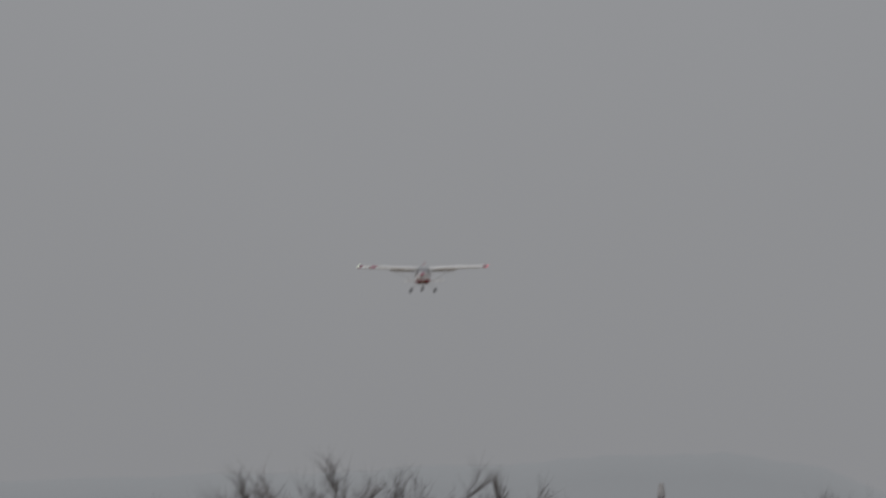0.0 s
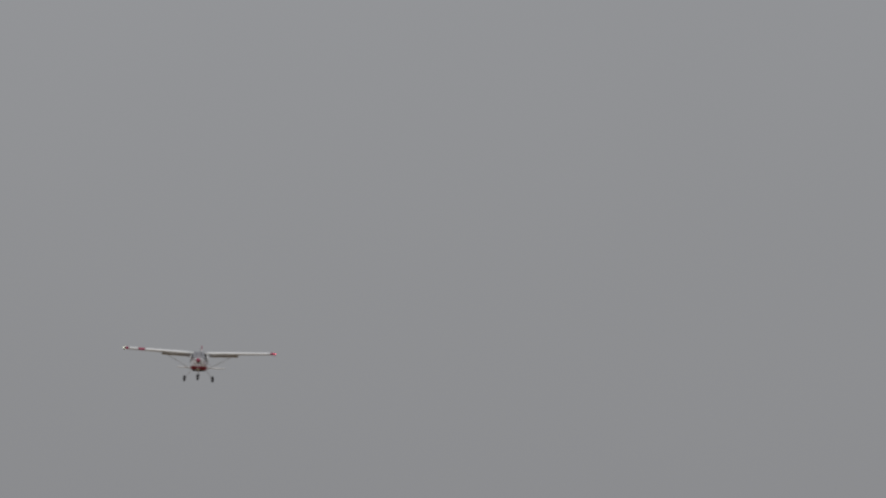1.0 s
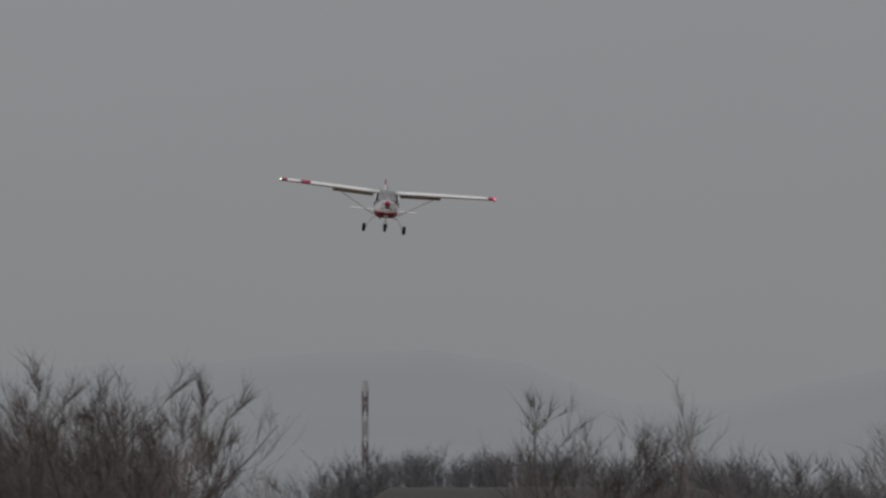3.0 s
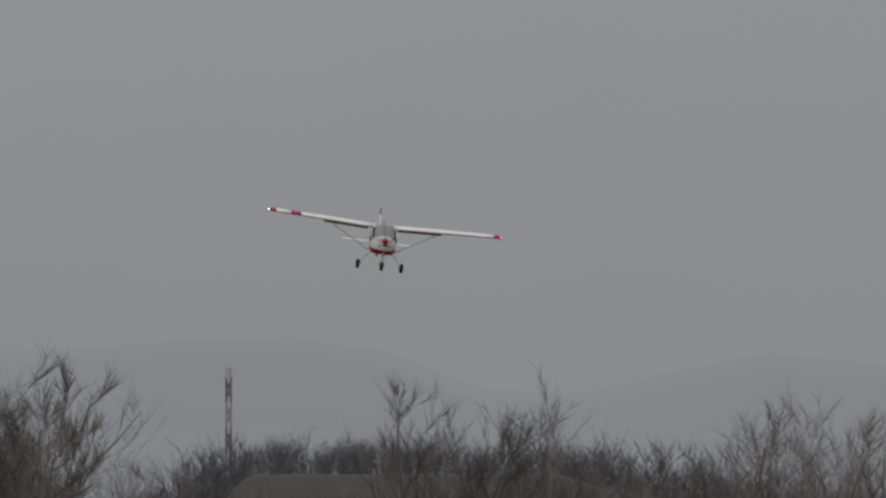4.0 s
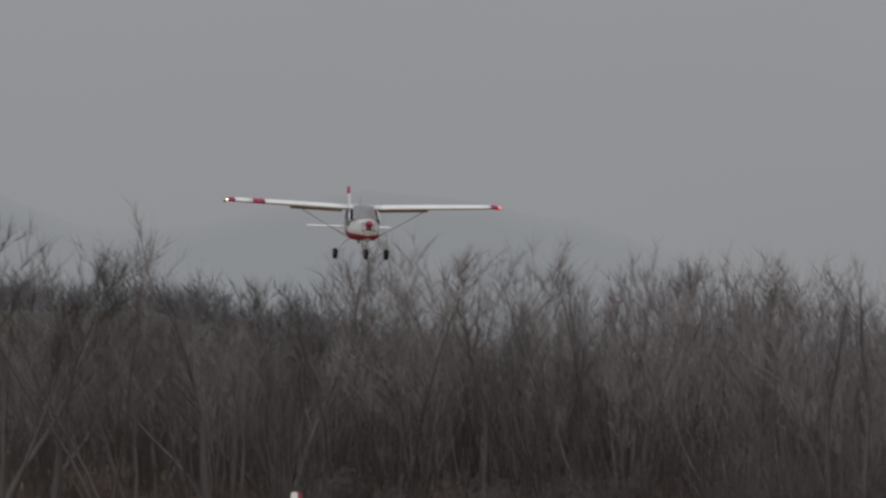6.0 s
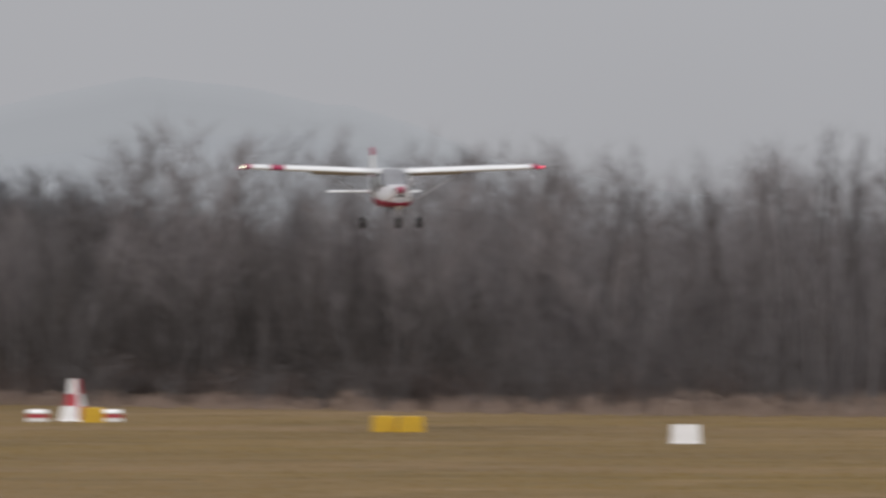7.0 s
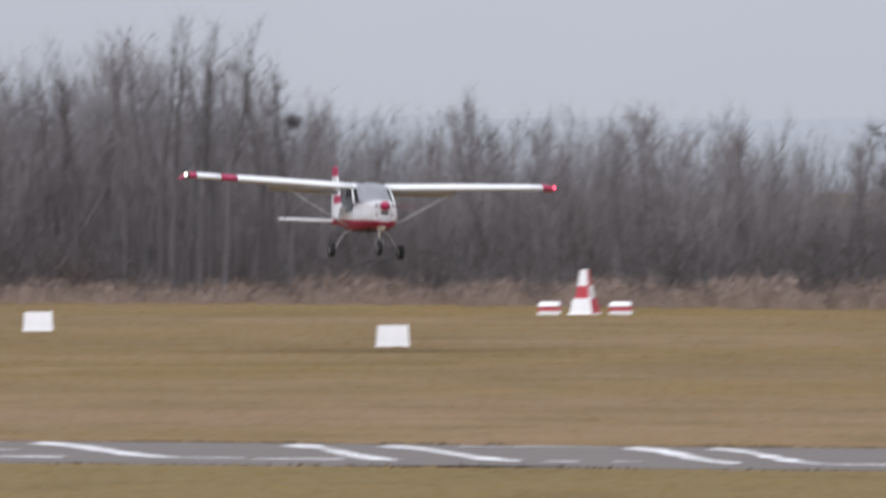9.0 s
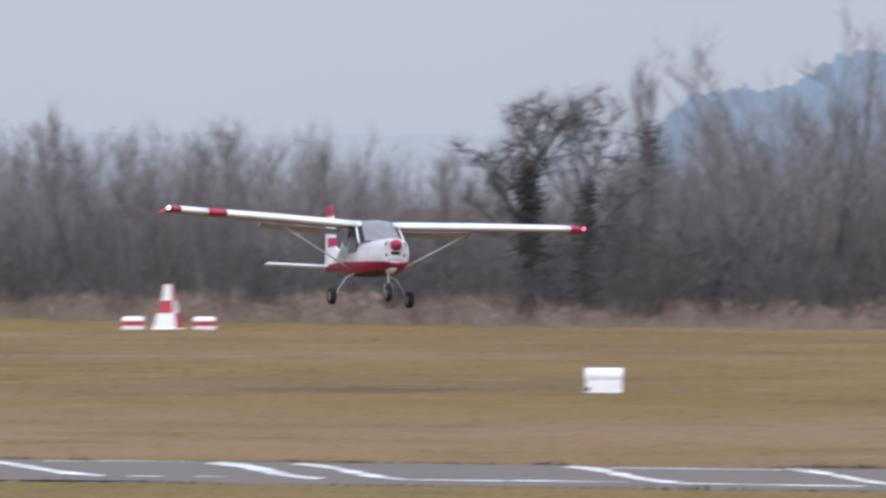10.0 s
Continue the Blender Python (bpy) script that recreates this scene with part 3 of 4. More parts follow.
        wing = part(name, loft([rib(y, 0.0, 0.74) for y in cuts]), [WHITE, SHADE_GREY], plane, "white high wing, shade painted on its underside", smooth=True, under=True)
        if side < 0:
            part("wing_band", loft([rib(y, 0.0, 0.74) for y in (3.304, 3.5, 3.696)]), RED, wing, "red band round the wing", smooth=True)
            part("outer_panel", loft([rib(y, 0.0, 0.74) for y in (3.70, 4.0, 4.296)]), [WHITE, SHADE_GREY], wing, smooth=True, under=True)
        tip = [rib(4.304), rib(4.42)]
        base = np.array(rib(4.50))
        mid = base.mean(0)
        for y, s in ((4.52, 0.88), (4.58, 0.62), (4.61, 0.25)):
            tip.append([tuple(mid + (np.array(p) - mid) * (0.75 + 0.25 * s, 0, s) + (-0.10 * (1 - s), side * (y - 4.5), -0.10 * (1 - s))) for p in base])
        part("wing_tip", loft(tip), RED, wing, "red wing tip", smooth=True)
        if side < 0:
            part("light_lens", loft(lathe([(-0.16, 0.02), (-0.10, 0.055), (0.0, 0.062), (0.05, 0.03)], 14, "x")), LENS, wing, "dark green light housing", smooth=True, m=pose(0.385, side * 4.535, 1.945))
        part("nav_light", loft(lathe([(-0.06, 0.015), (-0.04, 0.032), (0.02, 0.036), (0.06, 0.020)], 14, "x")), LIGHT_GREEN if side < 0 else LIGHT_RED, wing,
             "bright glowing greenish wingtip light" if side < 0 else "glowing red wingtip light", smooth=True, m=pose(0.40, side * 4.58, 1.955))
        # flap hanging a little below the trailing edge, and the aileron outside it
        def panel(y0, y1, drop, deg):
            rings2 = []
            for y in (y0, (y0 + y1) / 2, y1):
                chord = 1.40 if y < 2.4 else 1.40 - 0.26 * (y - 2.4) / 2.15
                z = 1.78 + 0.155 * (y - 0.45) / 4.1
                rings2.append(airfoil(0.48 - 0.755 * chord, chord * 0.27, side * y, z + 0.01 - drop, thick=0.17, twist=radians(deg), k=8))
            return loft(rings2)
        part("flap", panel(0.58, 2.32, 0.060, 14), FLAP, wing, "lowered flap, greyed for shade", smooth=True)
        part("aileron", panel(2.38, 4.28, 0.0, 2), [WHITE, SHADE_GREY], wing, smooth=True, under=True)
        # brace, with its fairing at the wing
        part("wing_strut", loft(rod([(0.25, side * 0.50, 0.84), (0.22, side * 1.35, 1.32), (0.20, side * 2.20, 1.81)], 0.03, 10, 0.55)), STRUT, plane, "thin grey wing strut", smooth=True)
        # sprung main leg with brake and wheel
        part("gear_leg", loft(rod([(0.0, side * 0.32, 0.80), (0.02, side * 0.55, 0.68), (0.04, side * 0.70, 0.46), (0.05, side * 0.78, 0.27)], [0.034, 0.027, 0.022, 0.018], 10, 0.5)), STRUT, plane, "grey sprung gear leg", smooth=True)
        wheel(plane, "main_wheel", pose(0.05, side * 0.86, 0.265), 0.178, 0.14)
        part("tailplane", loft([airfoil(-3.46 + 0.0 * y, 0.72 - 0.06 * y, side * y, 1.11, thick=0.10, k=9) for y in (0.04, 0.5, 1.0, 1.36, 1.43)]), WHITE, plane, "white tailplane", smooth=True)
    # centre section over the cabin
    part("centre_section", loft([airfoil(0.47, 1.39, y, 1.775, thick=0.15) for y in (-0.452, 0.0, 0.452)]), WHITE, plane, smooth=True)
    # fin and rudder with red top and band
    def fin_ring(z, f0, f1, t=0.05):
        s = (z - 1.12) / 1.30
        front, back = -3.02 - 0.72 * s, -4.26 - 0.10 * s
        a, b = front + (back - front) * f0, front + (back - front) * f1
        n = 7
        left = [(a + (b - a) * i / n, t * math.sin(math.pi * (0.12 + 0.80 * (f0 + (f1 - f0) * i / n))) * (1 - 0.4 * s), z) for i in range(n + 1)]
        return left + [(x, -y, zz) for x, y, zz in left[::-1]]
    fin = part("fin", loft([fin_ring(z, 0, 0.60) for z in (1.10, 1.35, 1.548)]), WHITE, plane, "white tail fin", smooth=False)
    part("fin_band", loft([fin_ring(z, 0, 0.60) for z in (1.552, 1.65, 1.748)]), RED, fin, "red band on the fin")
    part("fin_upper", loft([fin_ring(z, 0, 0.60) for z in (1.752, 2.0, 2.238)]), WHITE, fin)
    part("fin_cap", loft([fin_ring(2.242, 0, 0.60), fin_ring(2.40, 0, 0.60), fin_ring(2.47, 0.1, 0.60, 0.03), fin_ring(2.49, 0.3, 0.60, 0.01)]), RED, fin, "red fin tip")
    rud = part("rudder", loft([fin_ring(z, 0.615, 1.0) for z in (1.06, 1.35, 1.748, 2.238)]), WHITE, plane, "white rudder")
    part("rudder_cap", loft([fin_ring(z, 0.615, 1.0) for z in (2.242, 2.46)]), RED, rud)
    part("fin_fillet", loft([[(-2.30, 0.02, 1.28), (-2.30, -0.02, 1.28), (-2.32, -0.05, 1.20), (-2.32, 0.05, 1.20)], [(-3.24, 0.03, 1.52), (-3.24, -0.03, 1.52), (-3.20, -0.06, 1.15), (-3.20, 0.06, 1.15)]]), WHITE, plane, "white fillet before the fin")
    # nose leg, fork and wheel
    part("nose_leg", loft(rod([(1.50, 0, 0.84), (1.58, 0, 0.52)], 0.026, 10)), WHITE, plane, "white nose leg", smooth=True)
    for s in (-1, 1):
        part("nose_fork", loft(rod([(1.575, 0, 0.54), (1.59, s * 0.085, 0.47), (1.61, s * 0.09, 0.27)], 0.016, 8)), ALLOY, plane, smooth=True)
    wheel(plane, "nose_wheel", pose(1.61, 0, 0.285), 0.172, 0.12)
    # propeller: spinner and two blades whirled into a faint smear
    prop = new("propeller")
    prop.parent, prop.matrix_basis, prop.empty_display_size = plane, pose(2.14, 0, 1.29), 0.1
    part("spinner", loft(lathe([(0.0, 0.118), (0.06, 0.114), (0.12, 0.092), (0.17, 0.052), (0.19, 0.012)], 20, "x")), RED, prop, "red spinner", smooth=True)
    for s in (-1, 1):
        rr = []
        for r, c in ((0.10, 0.035), (0.25, 0.06), (0.45, 0.075), (0.65, 0.06), (0.82, 0.025)):
            tw = radians(65 - 55 * r)
            rr.append([(0.05 + math.sin(tw) * u * c + math.cos(tw) * v, s * r, math.cos(tw) * u * c - math.sin(tw) * v) for u, v in ((-1, 0), (0, 0.012), (1, 0), (0, -0.012))])
        part("blade", loft(rr), BLUR_RED, prop, "red propeller blade, smeared by its spin", smooth=True)
    # dark tail tie-down and aerial on the roof
    part("aerial", loft(rod([(-0.5, 0, 1.86), (-0.62, 0, 2.16)], [0.008, 0.004], 6)), BLACK, plane)
    return plane, prop


# ---- airfield markers ----
def white_marker(m, group, top=0.75):
    e = empty("runway_marker", m, "white plastic runway edge marker on the turf", "marker", group)
    part("shell", loft(frustum(0.81, 0.55, top, 0.40, 0.53)), MARK_WHITE, e, bevel=0.13, smooth=False)
    part("foot", loft(frustum(0.83, 0.58, 0.82, 0.57, 0.025)), MARK_WHITE, e)
    return e


def drum_marker(m, group):
    """A white drum lying in its cradle, with a small vent at one lower corner."""
    e = empty("drum_marker", m, "white rounded drum marker in a white cradle on the turf", "marker", group)
    ring = []
    for k in range(24):
        a = 2 * math.pi * k / 24
        ring.append((0.23 * math.cos(a), 0.345 + 0.185 * math.sin(a)))
    body = [[Vector((x, y * f, 0.345 + (z - 0.345) * f)) for y, z in ring] for x, f in ((-0.405, 0.86), (-0.385, 1.0), (-0.345, 1.0), (-0.34, 1.03), (-0.325, 1.03), (-0.32, 1.0), (0.32, 1.0), (0.385, 1.0), (0.405, 0.86))]
    part("drum", loft(body), MARK_WHITE, e, smooth=True)
    part("cradle", loft(frustum(0.78, 0.56, 0.76, 0.50, 0.25)), MARK_WHITE, e, bevel=0.04)
    part("vent", loft(rod([Vector((-0.34, -0.29, 0.08)), Vector((-0.34, -0.25, 0.08))], [0.045, 0.045], 10)), BLACK, e, "dark round vent")
    return e


def yellow_marker(m, group):
    e = empty("yellow_marker", m, "yellow plastic box marker lying on the turf", "marker", group)
    part("shell", loft(frustum(0.74, 0.5, 0.68, 0.42, 0.46)), MARK_YELLOW, e, bevel=0.05)
    part("lid", loft(frustum(0.66, 0.42, 0.60, 0.38, 0.025, 0.462)), MARK_YELLOW, e, bevel=0.01)
    return e


def banded_marker(m, group):
    e = empty("banded_marker", m, "low white marker with a red band beside a pyramid", "marker", group)
    part("base", loft(frustum(0.68, 0.5, 0.68, 0.5, 0.12)), MARK_WHITE, e, bevel=0.02)
    part("band", loft(frustum(0.67, 0.49, 0.67, 0.49, 0.13, 0.122)), MARK_RED, e, "red band")
    rings = []
    for y in (-0.34, -0.315, -0.28, 0.28, 0.315, 0.34):
        s = {0.34: 0.55, 0.315: 0.85}.get(abs(y), 1.0)
        rings.append([(y, 0.25 * s * math.cos(a), 0.254 + 0.15 * s * math.sin(a)) for a in [math.pi * i / 10 for i in range(11)]])
    part("cap", loft(rings), MARK_WHITE, e, "rounded white top", smooth=True)
    return e


def pyramid_marker(m, group):
    """A four-sided marker of three tiers, chequered red and white face by face."""
    e = empty("pyramid_marker", m, "tall chequered red and white pyramid marker on the turf", "marker", group)
    levels = ((0.0, 0.76), (0.50, 0.58), (0.502, 0.47), (0.90, 0.38), (0.902, 0.33), (1.40, 0.23))
    for i, name in enumerate(("lower_tier", "middle_tier", "upper_tier")):
        (z0, w0), (z1, w1) = levels[2 * i], levels[2 * i + 1]
        bm = loft(frustum(w0, w0, w1, w1, z1 - z0, z0))
        bm.faces.ensure_lookup_table()
        for k, f in enumerate(bm.faces):
            f.material_index = (k + i) % 2 if k < 4 else 0
        part(name, bm, [MARK_WHITE, MARK_RED], e)
    part("plinth", loft(frustum(0.84, 0.84, 0.80, 0.80, 0.04)), MARK_WHITE, e)
    return e


def markers():
    for az, d, turn in ((-1.586, 262.5, 4), (0.576, 237.5, 5)):
        white_marker(Matrix.Translation(spot(az, d)) @ pose(0, 0, 0, 0, 0, turn - az), "white runway markers")
    drum_marker(Matrix.Translation(spot(4.402, 201.2)) @ pose(0, 0, 0, 0, 0, 2 - 4.4), "white runway markers")
    for az, d, turn in ((-3.26, 284, 10), (-3.425, 284.6, 6), (-5.20, 306, 5)):
        yellow_marker(Matrix.Translation(spot(az, d)) @ pose(0, 0, 0, 0, 0, turn - az), "yellow box markers")
    for az, d, turn, k in ((1.748, 294.0, -20, 1.0), (-5.31, 309.0, -30, 1.04)):
        pyramid_marker(Matrix.Translation(spot(az, d)) @ pose(0, 0, 0, 0, 0, turn - az), "pyramid markers")
        for s in (-1, 1):
            banded_marker(Matrix.Translation(spot(az + s * 0.217 * k, d - 1.0)) @ pose(0, 0, 0, 0, 0, -az + 3 * s), "banded markers")


# ---- trees ----
class Wood:
    """Collects tapering branches as plain vertex and face lists."""

    def __init__(self):
        self.v, self.f = [], []

    def tube(self, pts, r0, r1, sides):
        base = len(self.v)
        n = len(pts)
        for i, p in enumerate(pts):
            d = (pts[min(i + 1, n - 1)] - pts[max(i - 1, 0)]).normalized()
            u = d.cross(Vector((0.31, 0.95, 0.07))).normalized()
            w = d.cross(u)
            r = r0 + (r1 - r0) * i / (n - 1)
            for k in range(sides):
                a = 2 * math.pi * k / sides
                self.v.append(p + (u * math.cos(a) + w * math.sin(a)) * r)
        for i in range(n - 1):
            for k in range(sides):
                a, b = base + i * sides + k, base + i * sides + (k + 1) % sides
                self.f.append((a, b, b + sides, a + sides))

    def twig(self, p, q, r, slight=False):
        base = len(self.v)
        d = (q - p).normalized()
        u = d.cross(Vector((0.31, 0.95, 0.07))).normalized() * r
        w = d.cross(u).normalized() * r
        if slight:
            self.v += [p + u, p - u, q]
            self.f.append((base, base + 1, base + 2))
            return
        self.v += [p + u, p - u * 0.5 + w * 0.87, p - u * 0.5 - w * 0.87, q]
        self.f += [(base, base + 1, base + 3), (base + 1, base + 2, base + 3), (base + 2, base, base + 3)]


def bend(p, d, length, n, rng, wander, lift):
    """A wandering line of n steps from p along d, and its last heading."""
    pts = [p.copy()]
    d = d.normalized()
    for _ in range(n):
        d = (d + Vector((rng.gauss(0, wander), rng.gauss(0, wander), rng.gauss(0, wander) + lift))).normalized()
        p = p + d * (length / n)
        pts.append(p.copy())
    return pts, d


def grow(rng, height, stems=1, spread=0.12, limb_angle=0.55, limb_len=0.30, limbs=16, first=0.22, twigs=9, wander=0.07, lift=0.03, girth=0.011, sub=5, fine=0.0058, fuzz=0.41, rise=0.40):
    """One bare tree: trunk wood and crown wood, brought to the height asked for."""
    trunk, crown = Wood(), Wood()
    for s in range(stems):
        a = rng.uniform(0, 2 * math.pi)
        lean = spread * (0.3 + rng.random()) if stems > 1 else spread * rng.random() * 0.5
        h = height * (1 if s == 0 else rng.uniform(0.7, 1.0))
        d = Vector((math.cos(a) * lean, math.sin(a) * lean, 1))
        r0 = h * girth * (1 if stems == 1 else 0.7)
        n = 9
        pts, _ = bend(Vector((math.cos(a) * 0.02 * stems, math.sin(a) * 0.02 * stems, -0.15)), d, h, n, rng, wander * 0.7, lift)
        trunk.tube(pts, r0, r0 * 0.08, 6)
        for i in range(limbs):
            f = first + (1 - first) * (i + rng.random()) / limbs * 0.98
            j = min(n - 1, int(f * n))
            p = pts[j].lerp(pts[j + 1], f * n - j)
            axis = (pts[j + 1] - pts[j]).normalized()
            b = rng.uniform(0, 2 * math.pi)
            side = Vector((math.cos(b), math.sin(b), 0))
            ang = limb_angle * rng.uniform(0.6, 1.5)
            ld = axis * math.cos(ang) + side * math.sin(ang)
            ll = h * limb_len * (1.2 - 0.85 * f) * rng.uniform(0.5, 1.35)
            r = max(0.008, r0 * (1 - 0.88 * f) * 0.30)
            lp, _ = bend(p, ld, ll, 4, rng, wander * 1.6, lift * 1.7)
            (trunk if f < 0.5 else crown).tube(lp, r, 0.004, 4)
            for m in range(sub):
                g = 0.20 + 0.80 * (m + rng.random()) / sub
                q0 = min(3, int(g * 4))
                q = lp[q0].lerp(lp[q0 + 1], g * 4 - q0)
                sd = ((lp[q0 + 1] - lp[q0]).normalized() + Vector((rng.gauss(0, fuzz), rng.gauss(0, fuzz), rng.gauss(rise * 0.7, 0.26)))).normalized()
                sl = ll * rng.uniform(0.42, 0.92)
                sp, _ = bend(q, sd, sl, 2, rng, 0.14, 0.10)
                crown.tube(sp, max(fine * 0.95, r * 0.30), fine * 0.43, 3)
                for w in range(twigs):
                    e = 0.12 + rng.random() * 1.87
                    tq = sp[int(e)].lerp(sp[int(e) + 1], e - int(e))
                    td = ((sp[-1] - sp[0]).normalized() + Vector((rng.gauss(0, fuzz), rng.gauss(0, fuzz), rng.gauss(rise, 0.32)))).normalized()
                    crown.twig(tq, tq + td * rng.uniform(0.25, 1.0) * (0.55 + 0.5 * min(1.6, sl)), fine, True)
    heights = sorted(v.z for v in trunk.v + crown.v)
    k = height / heights[int(0.997 * len(heights))]
    for w in (trunk, crown):
        w.v = [Vector((v.x, v.y, v.z * k)) for v in w.v]
    return trunk, crown


def tree_mould(name, seed, bark, label, **kw):
    rng = random.Random(seed)
    trunk, crown = grow(rng, 10.0, **kw)
    e = empty(name, Matrix(), label, "tree", "bare trees along the airfield")
    mesh_ob("trunk", trunk.v, trunk.f, bark, e, smooth=True)
    mesh_ob("crown", crown.v, crown.f, TWIG if bark is not DARK_BARK else DARK_BARK, e, "bare winter crown of fine twigs")
    return e


TOP_LINE = ((-12.0, 345), (-10.4, 345), (-10.1, 352), (-9.7, 345), (-9.4, 240), (-8.9, 205), (-8.4, 172), (-7.6, 140), (-7.0, 158), (-6.6, 172), (-6.2, 182), (-5.9, 195), (-5.6, 205), (-5.1, 215),
            (-4.75, 235), (-4.4, 240), (-4.1, 205), (-3.8, 245), (-3.2, 258), (-2.6, 255), (-2.1, 226), (-1.6, 230), (-1.1, 235), (-0.7, 240), (-0.35, 225), (-0.1, 175), (0.2, 130),
            (0.8, 115), (1.4, 118), (2.0, 118), (2.7, 112), (3.1, 86), (3.6, 80), (4.4, 85), (5.2, 150), (6.0, 190), (7.5, 230), (9, 250))


def top_height(az, d):
    e = float(np.interp(az, [p[0] for p in TOP_LINE], [p[1] for p in TOP_LINE]))
    return 4.2 + e * d / 16624


def edge(az):
    """Where the turf ends and the wild growth begins, by bearing."""
    return float(np.interp(az, [-12, -6, -2.5, 0.5, 3.5, 8], [372, 360, 330, 322, 308, 300]))


def trees():
    rng = random.Random(11)
    slim = "slender bare winter tree in the airfield hedge"
    wide = "bare spreading winter tree with fine twigs"
    bushy = "bushy many-stemmed bare tree with dense twigs"
    moulds = [tree_mould("bare_tree", 21, BARK, slim, limbs=28, limb_angle=0.30, limb_len=0.24, first=0.24, twigs=9, sub=4),
              tree_mould("bare_tree", 22, BARK, slim, limbs=28, limb_angle=0.36, limb_len=0.26, first=0.22, twigs=9, sub=4, spread=0.2),
              tree_mould("bare_tree", 23, BARK, slim, stems=2, spread=0.16, limbs=17, limb_angle=0.32, limb_len=0.26, first=0.30, twigs=9, sub=4, wander=0.08),
              tree_mould("bare_tree", 24, BARK, wide, limbs=18, limb_angle=0.62, limb_len=0.44, first=0.26, twigs=10, sub=6, wander=0.11),
              tree_mould("bare_tree", 25, BARK, wide, stems=3, spread=0.32, limbs=11, limb_angle=0.46, limb_len=0.34, first=0.30, twigs=9, wander=0.10),
              tree_mould("bare_tree", 26, BARK, bushy, stems=5, spread=0.24, limbs=9, limb_angle=0.32, limb_len=0.28, first=0.26, twigs=9, sub=4),
              tree_mould("bare_tree", 27, BARK, bushy, stems=5, spread=0.30, limbs=8, limb_angle=0.34, limb_len=0.28, first=0.25, twigs=9, sub=4),
              tree_mould("bare_tree", 28, DARK_BARK, slim, limbs=15, limb_angle=0.20, limb_len=0.19, first=0.40, twigs=5, sub=3, wander=0.06, girth=0.0135),
              tree_mould("bare_tree", 33, DARK_BARK, wide, stems=3, spread=0.44, limbs=11, limb_angle=0.50, limb_len=0.30, first=0.40, twigs=10, sub=5, wander=0.11, girth=0.015),
              tree_mould("bare_tree", 34, DARK_BARK, wide, limbs=16, limb_angle=0.66, limb_len=0.40, first=0.38, twigs=10, sub=6, wander=0.14, girth=0.015),
              tree_mould("bare_tree", 35, BARK, "round-crowned bare tree with dense fine twigs", stems=6, spread=0.34, limbs=11, limb_angle=0.46, limb_len=0.32, first=0.34, twigs=11, sub=6, wander=0.10, fuzz=0.50, rise=0.28),
              tree_mould("bare_tree", 36, DARK_BARK, "dark round-crowned bare tree with a dome of fine twigs", stems=8, spread=0.50, limbs=10, limb_angle=0.60, limb_len=0.26, first=0.36, twigs=12, sub=6, wander=0.09, fine=0.0075, fuzz=0.52, rise=0.28)]
    used = set()

    def plant(k, az, d, h, turn=None, lean=0.0, fat=1.0):
        turn = rng.uniform(0, 360) if turn is None else turn
        m = Matrix.Translation(spot(az, d)) @ pose(0, 0, 0, 0, lean, 0) @ pose(0, 0, 0, 0, 0, turn) @ Matrix.Diagonal((h / 10 * fat, h / 10 * fat, h / 10, 1))
        ob = moulds[k]
        if k in used:
            ob = copy_thing(moulds[k], m)
        used.add(k)
        ob.matrix_basis = m
        return ob
    # trees that stand out singly: mould, bearing, distance, crown top, lean, width
    for k, az, d, e, lean, fat in ((11, -9.92, 352, 374, 0, 1.05), (11, -9.66, 354, 352, 2, 0.9), (11, -10.12, 355, 362, -2, 0.9), (11, -10.5, 356, 350, -2, 1.0), (3, -9.20, 350, 288, 4, 0.8), (8, -7.13, 345, 335, 4, 1.1), (9, -6.82, 348, 300, 2, 1.0),
                                   (4, -6.45, 346, 312, -8, 1.0), (2, -6.3, 352, 290, -5, 1.0), (9, -5.82, 350, 300, 0, 1.1), (1, -5.36, 366, 300, 2, 1.2), (2, -5.1, 368, 275, 0, 1.0), (10, -4.55, 358, 302, 0, 0.95), (10, -4.3, 360, 288, 2, 0.9),
                                   (2, -3.68, 360, 268, 0, 1.1), (1, -3.32, 358, 262, 3, 1.1), (4, -2.84, 352, 275, 0, 1.0), (0, -2.5, 336, 262, 0, 1.1), (7, -0.76, 325, 292, 0, 1.0), (7, -0.60, 326, 285, 2, 1.0), (7, -0.92, 328, 275, -2, 1.0),
                                   (7, -0.45, 325, 288, 3, 1.0), (7, -0.08, 327, 215, 0, 1.0), (7, -0.68, 330, 270, 4, 1.0), (7, -1.06, 329, 268, 1, 0.9), (7, -0.53, 329, 294, -1, 0.9), (7, -0.84, 326, 290, 1, 0.9), (7, -1.35, 330, 255, 0, 0.9), (7, -0.25, 328, 262, 2, 0.9), (7, -2.05, 331, 258, -2, 0.9), (7, -1.85, 331, 262, 2, 0.9), (0, 1.09, 372, 155, 0, 1.2), (0, 4.70, 318, 240, 2, 0.9), (0, 4.68, 322, 232, -2, 0.9),
                                   (4, 5.55, 322, 318, 0, 1.0), (1, 5.95, 330, 330, 0, 1.1), (2, 6.3, 326, 300, 0, 1.1), (3, 5.4, 314, 205, 4, 1.0)):
        plant(k, az, d, 4.2 + (e + 10) * d / 16624, lean=lean, fat=fat * 1.1)
    # low dark shrubs at the foot of the trees: bearing, height
    shrub = tree_mould("bare_shrub", 41, DARK_BARK, "low dark many-stemmed bare shrub at the field edge", stems=8, spread=0.8, limbs=7, limb_angle=0.5, limb_len=0.34, first=0.12, twigs=8, sub=4, wander=0.13, girth=0.012, fine=0.020, fuzz=0.6, rise=0.15)
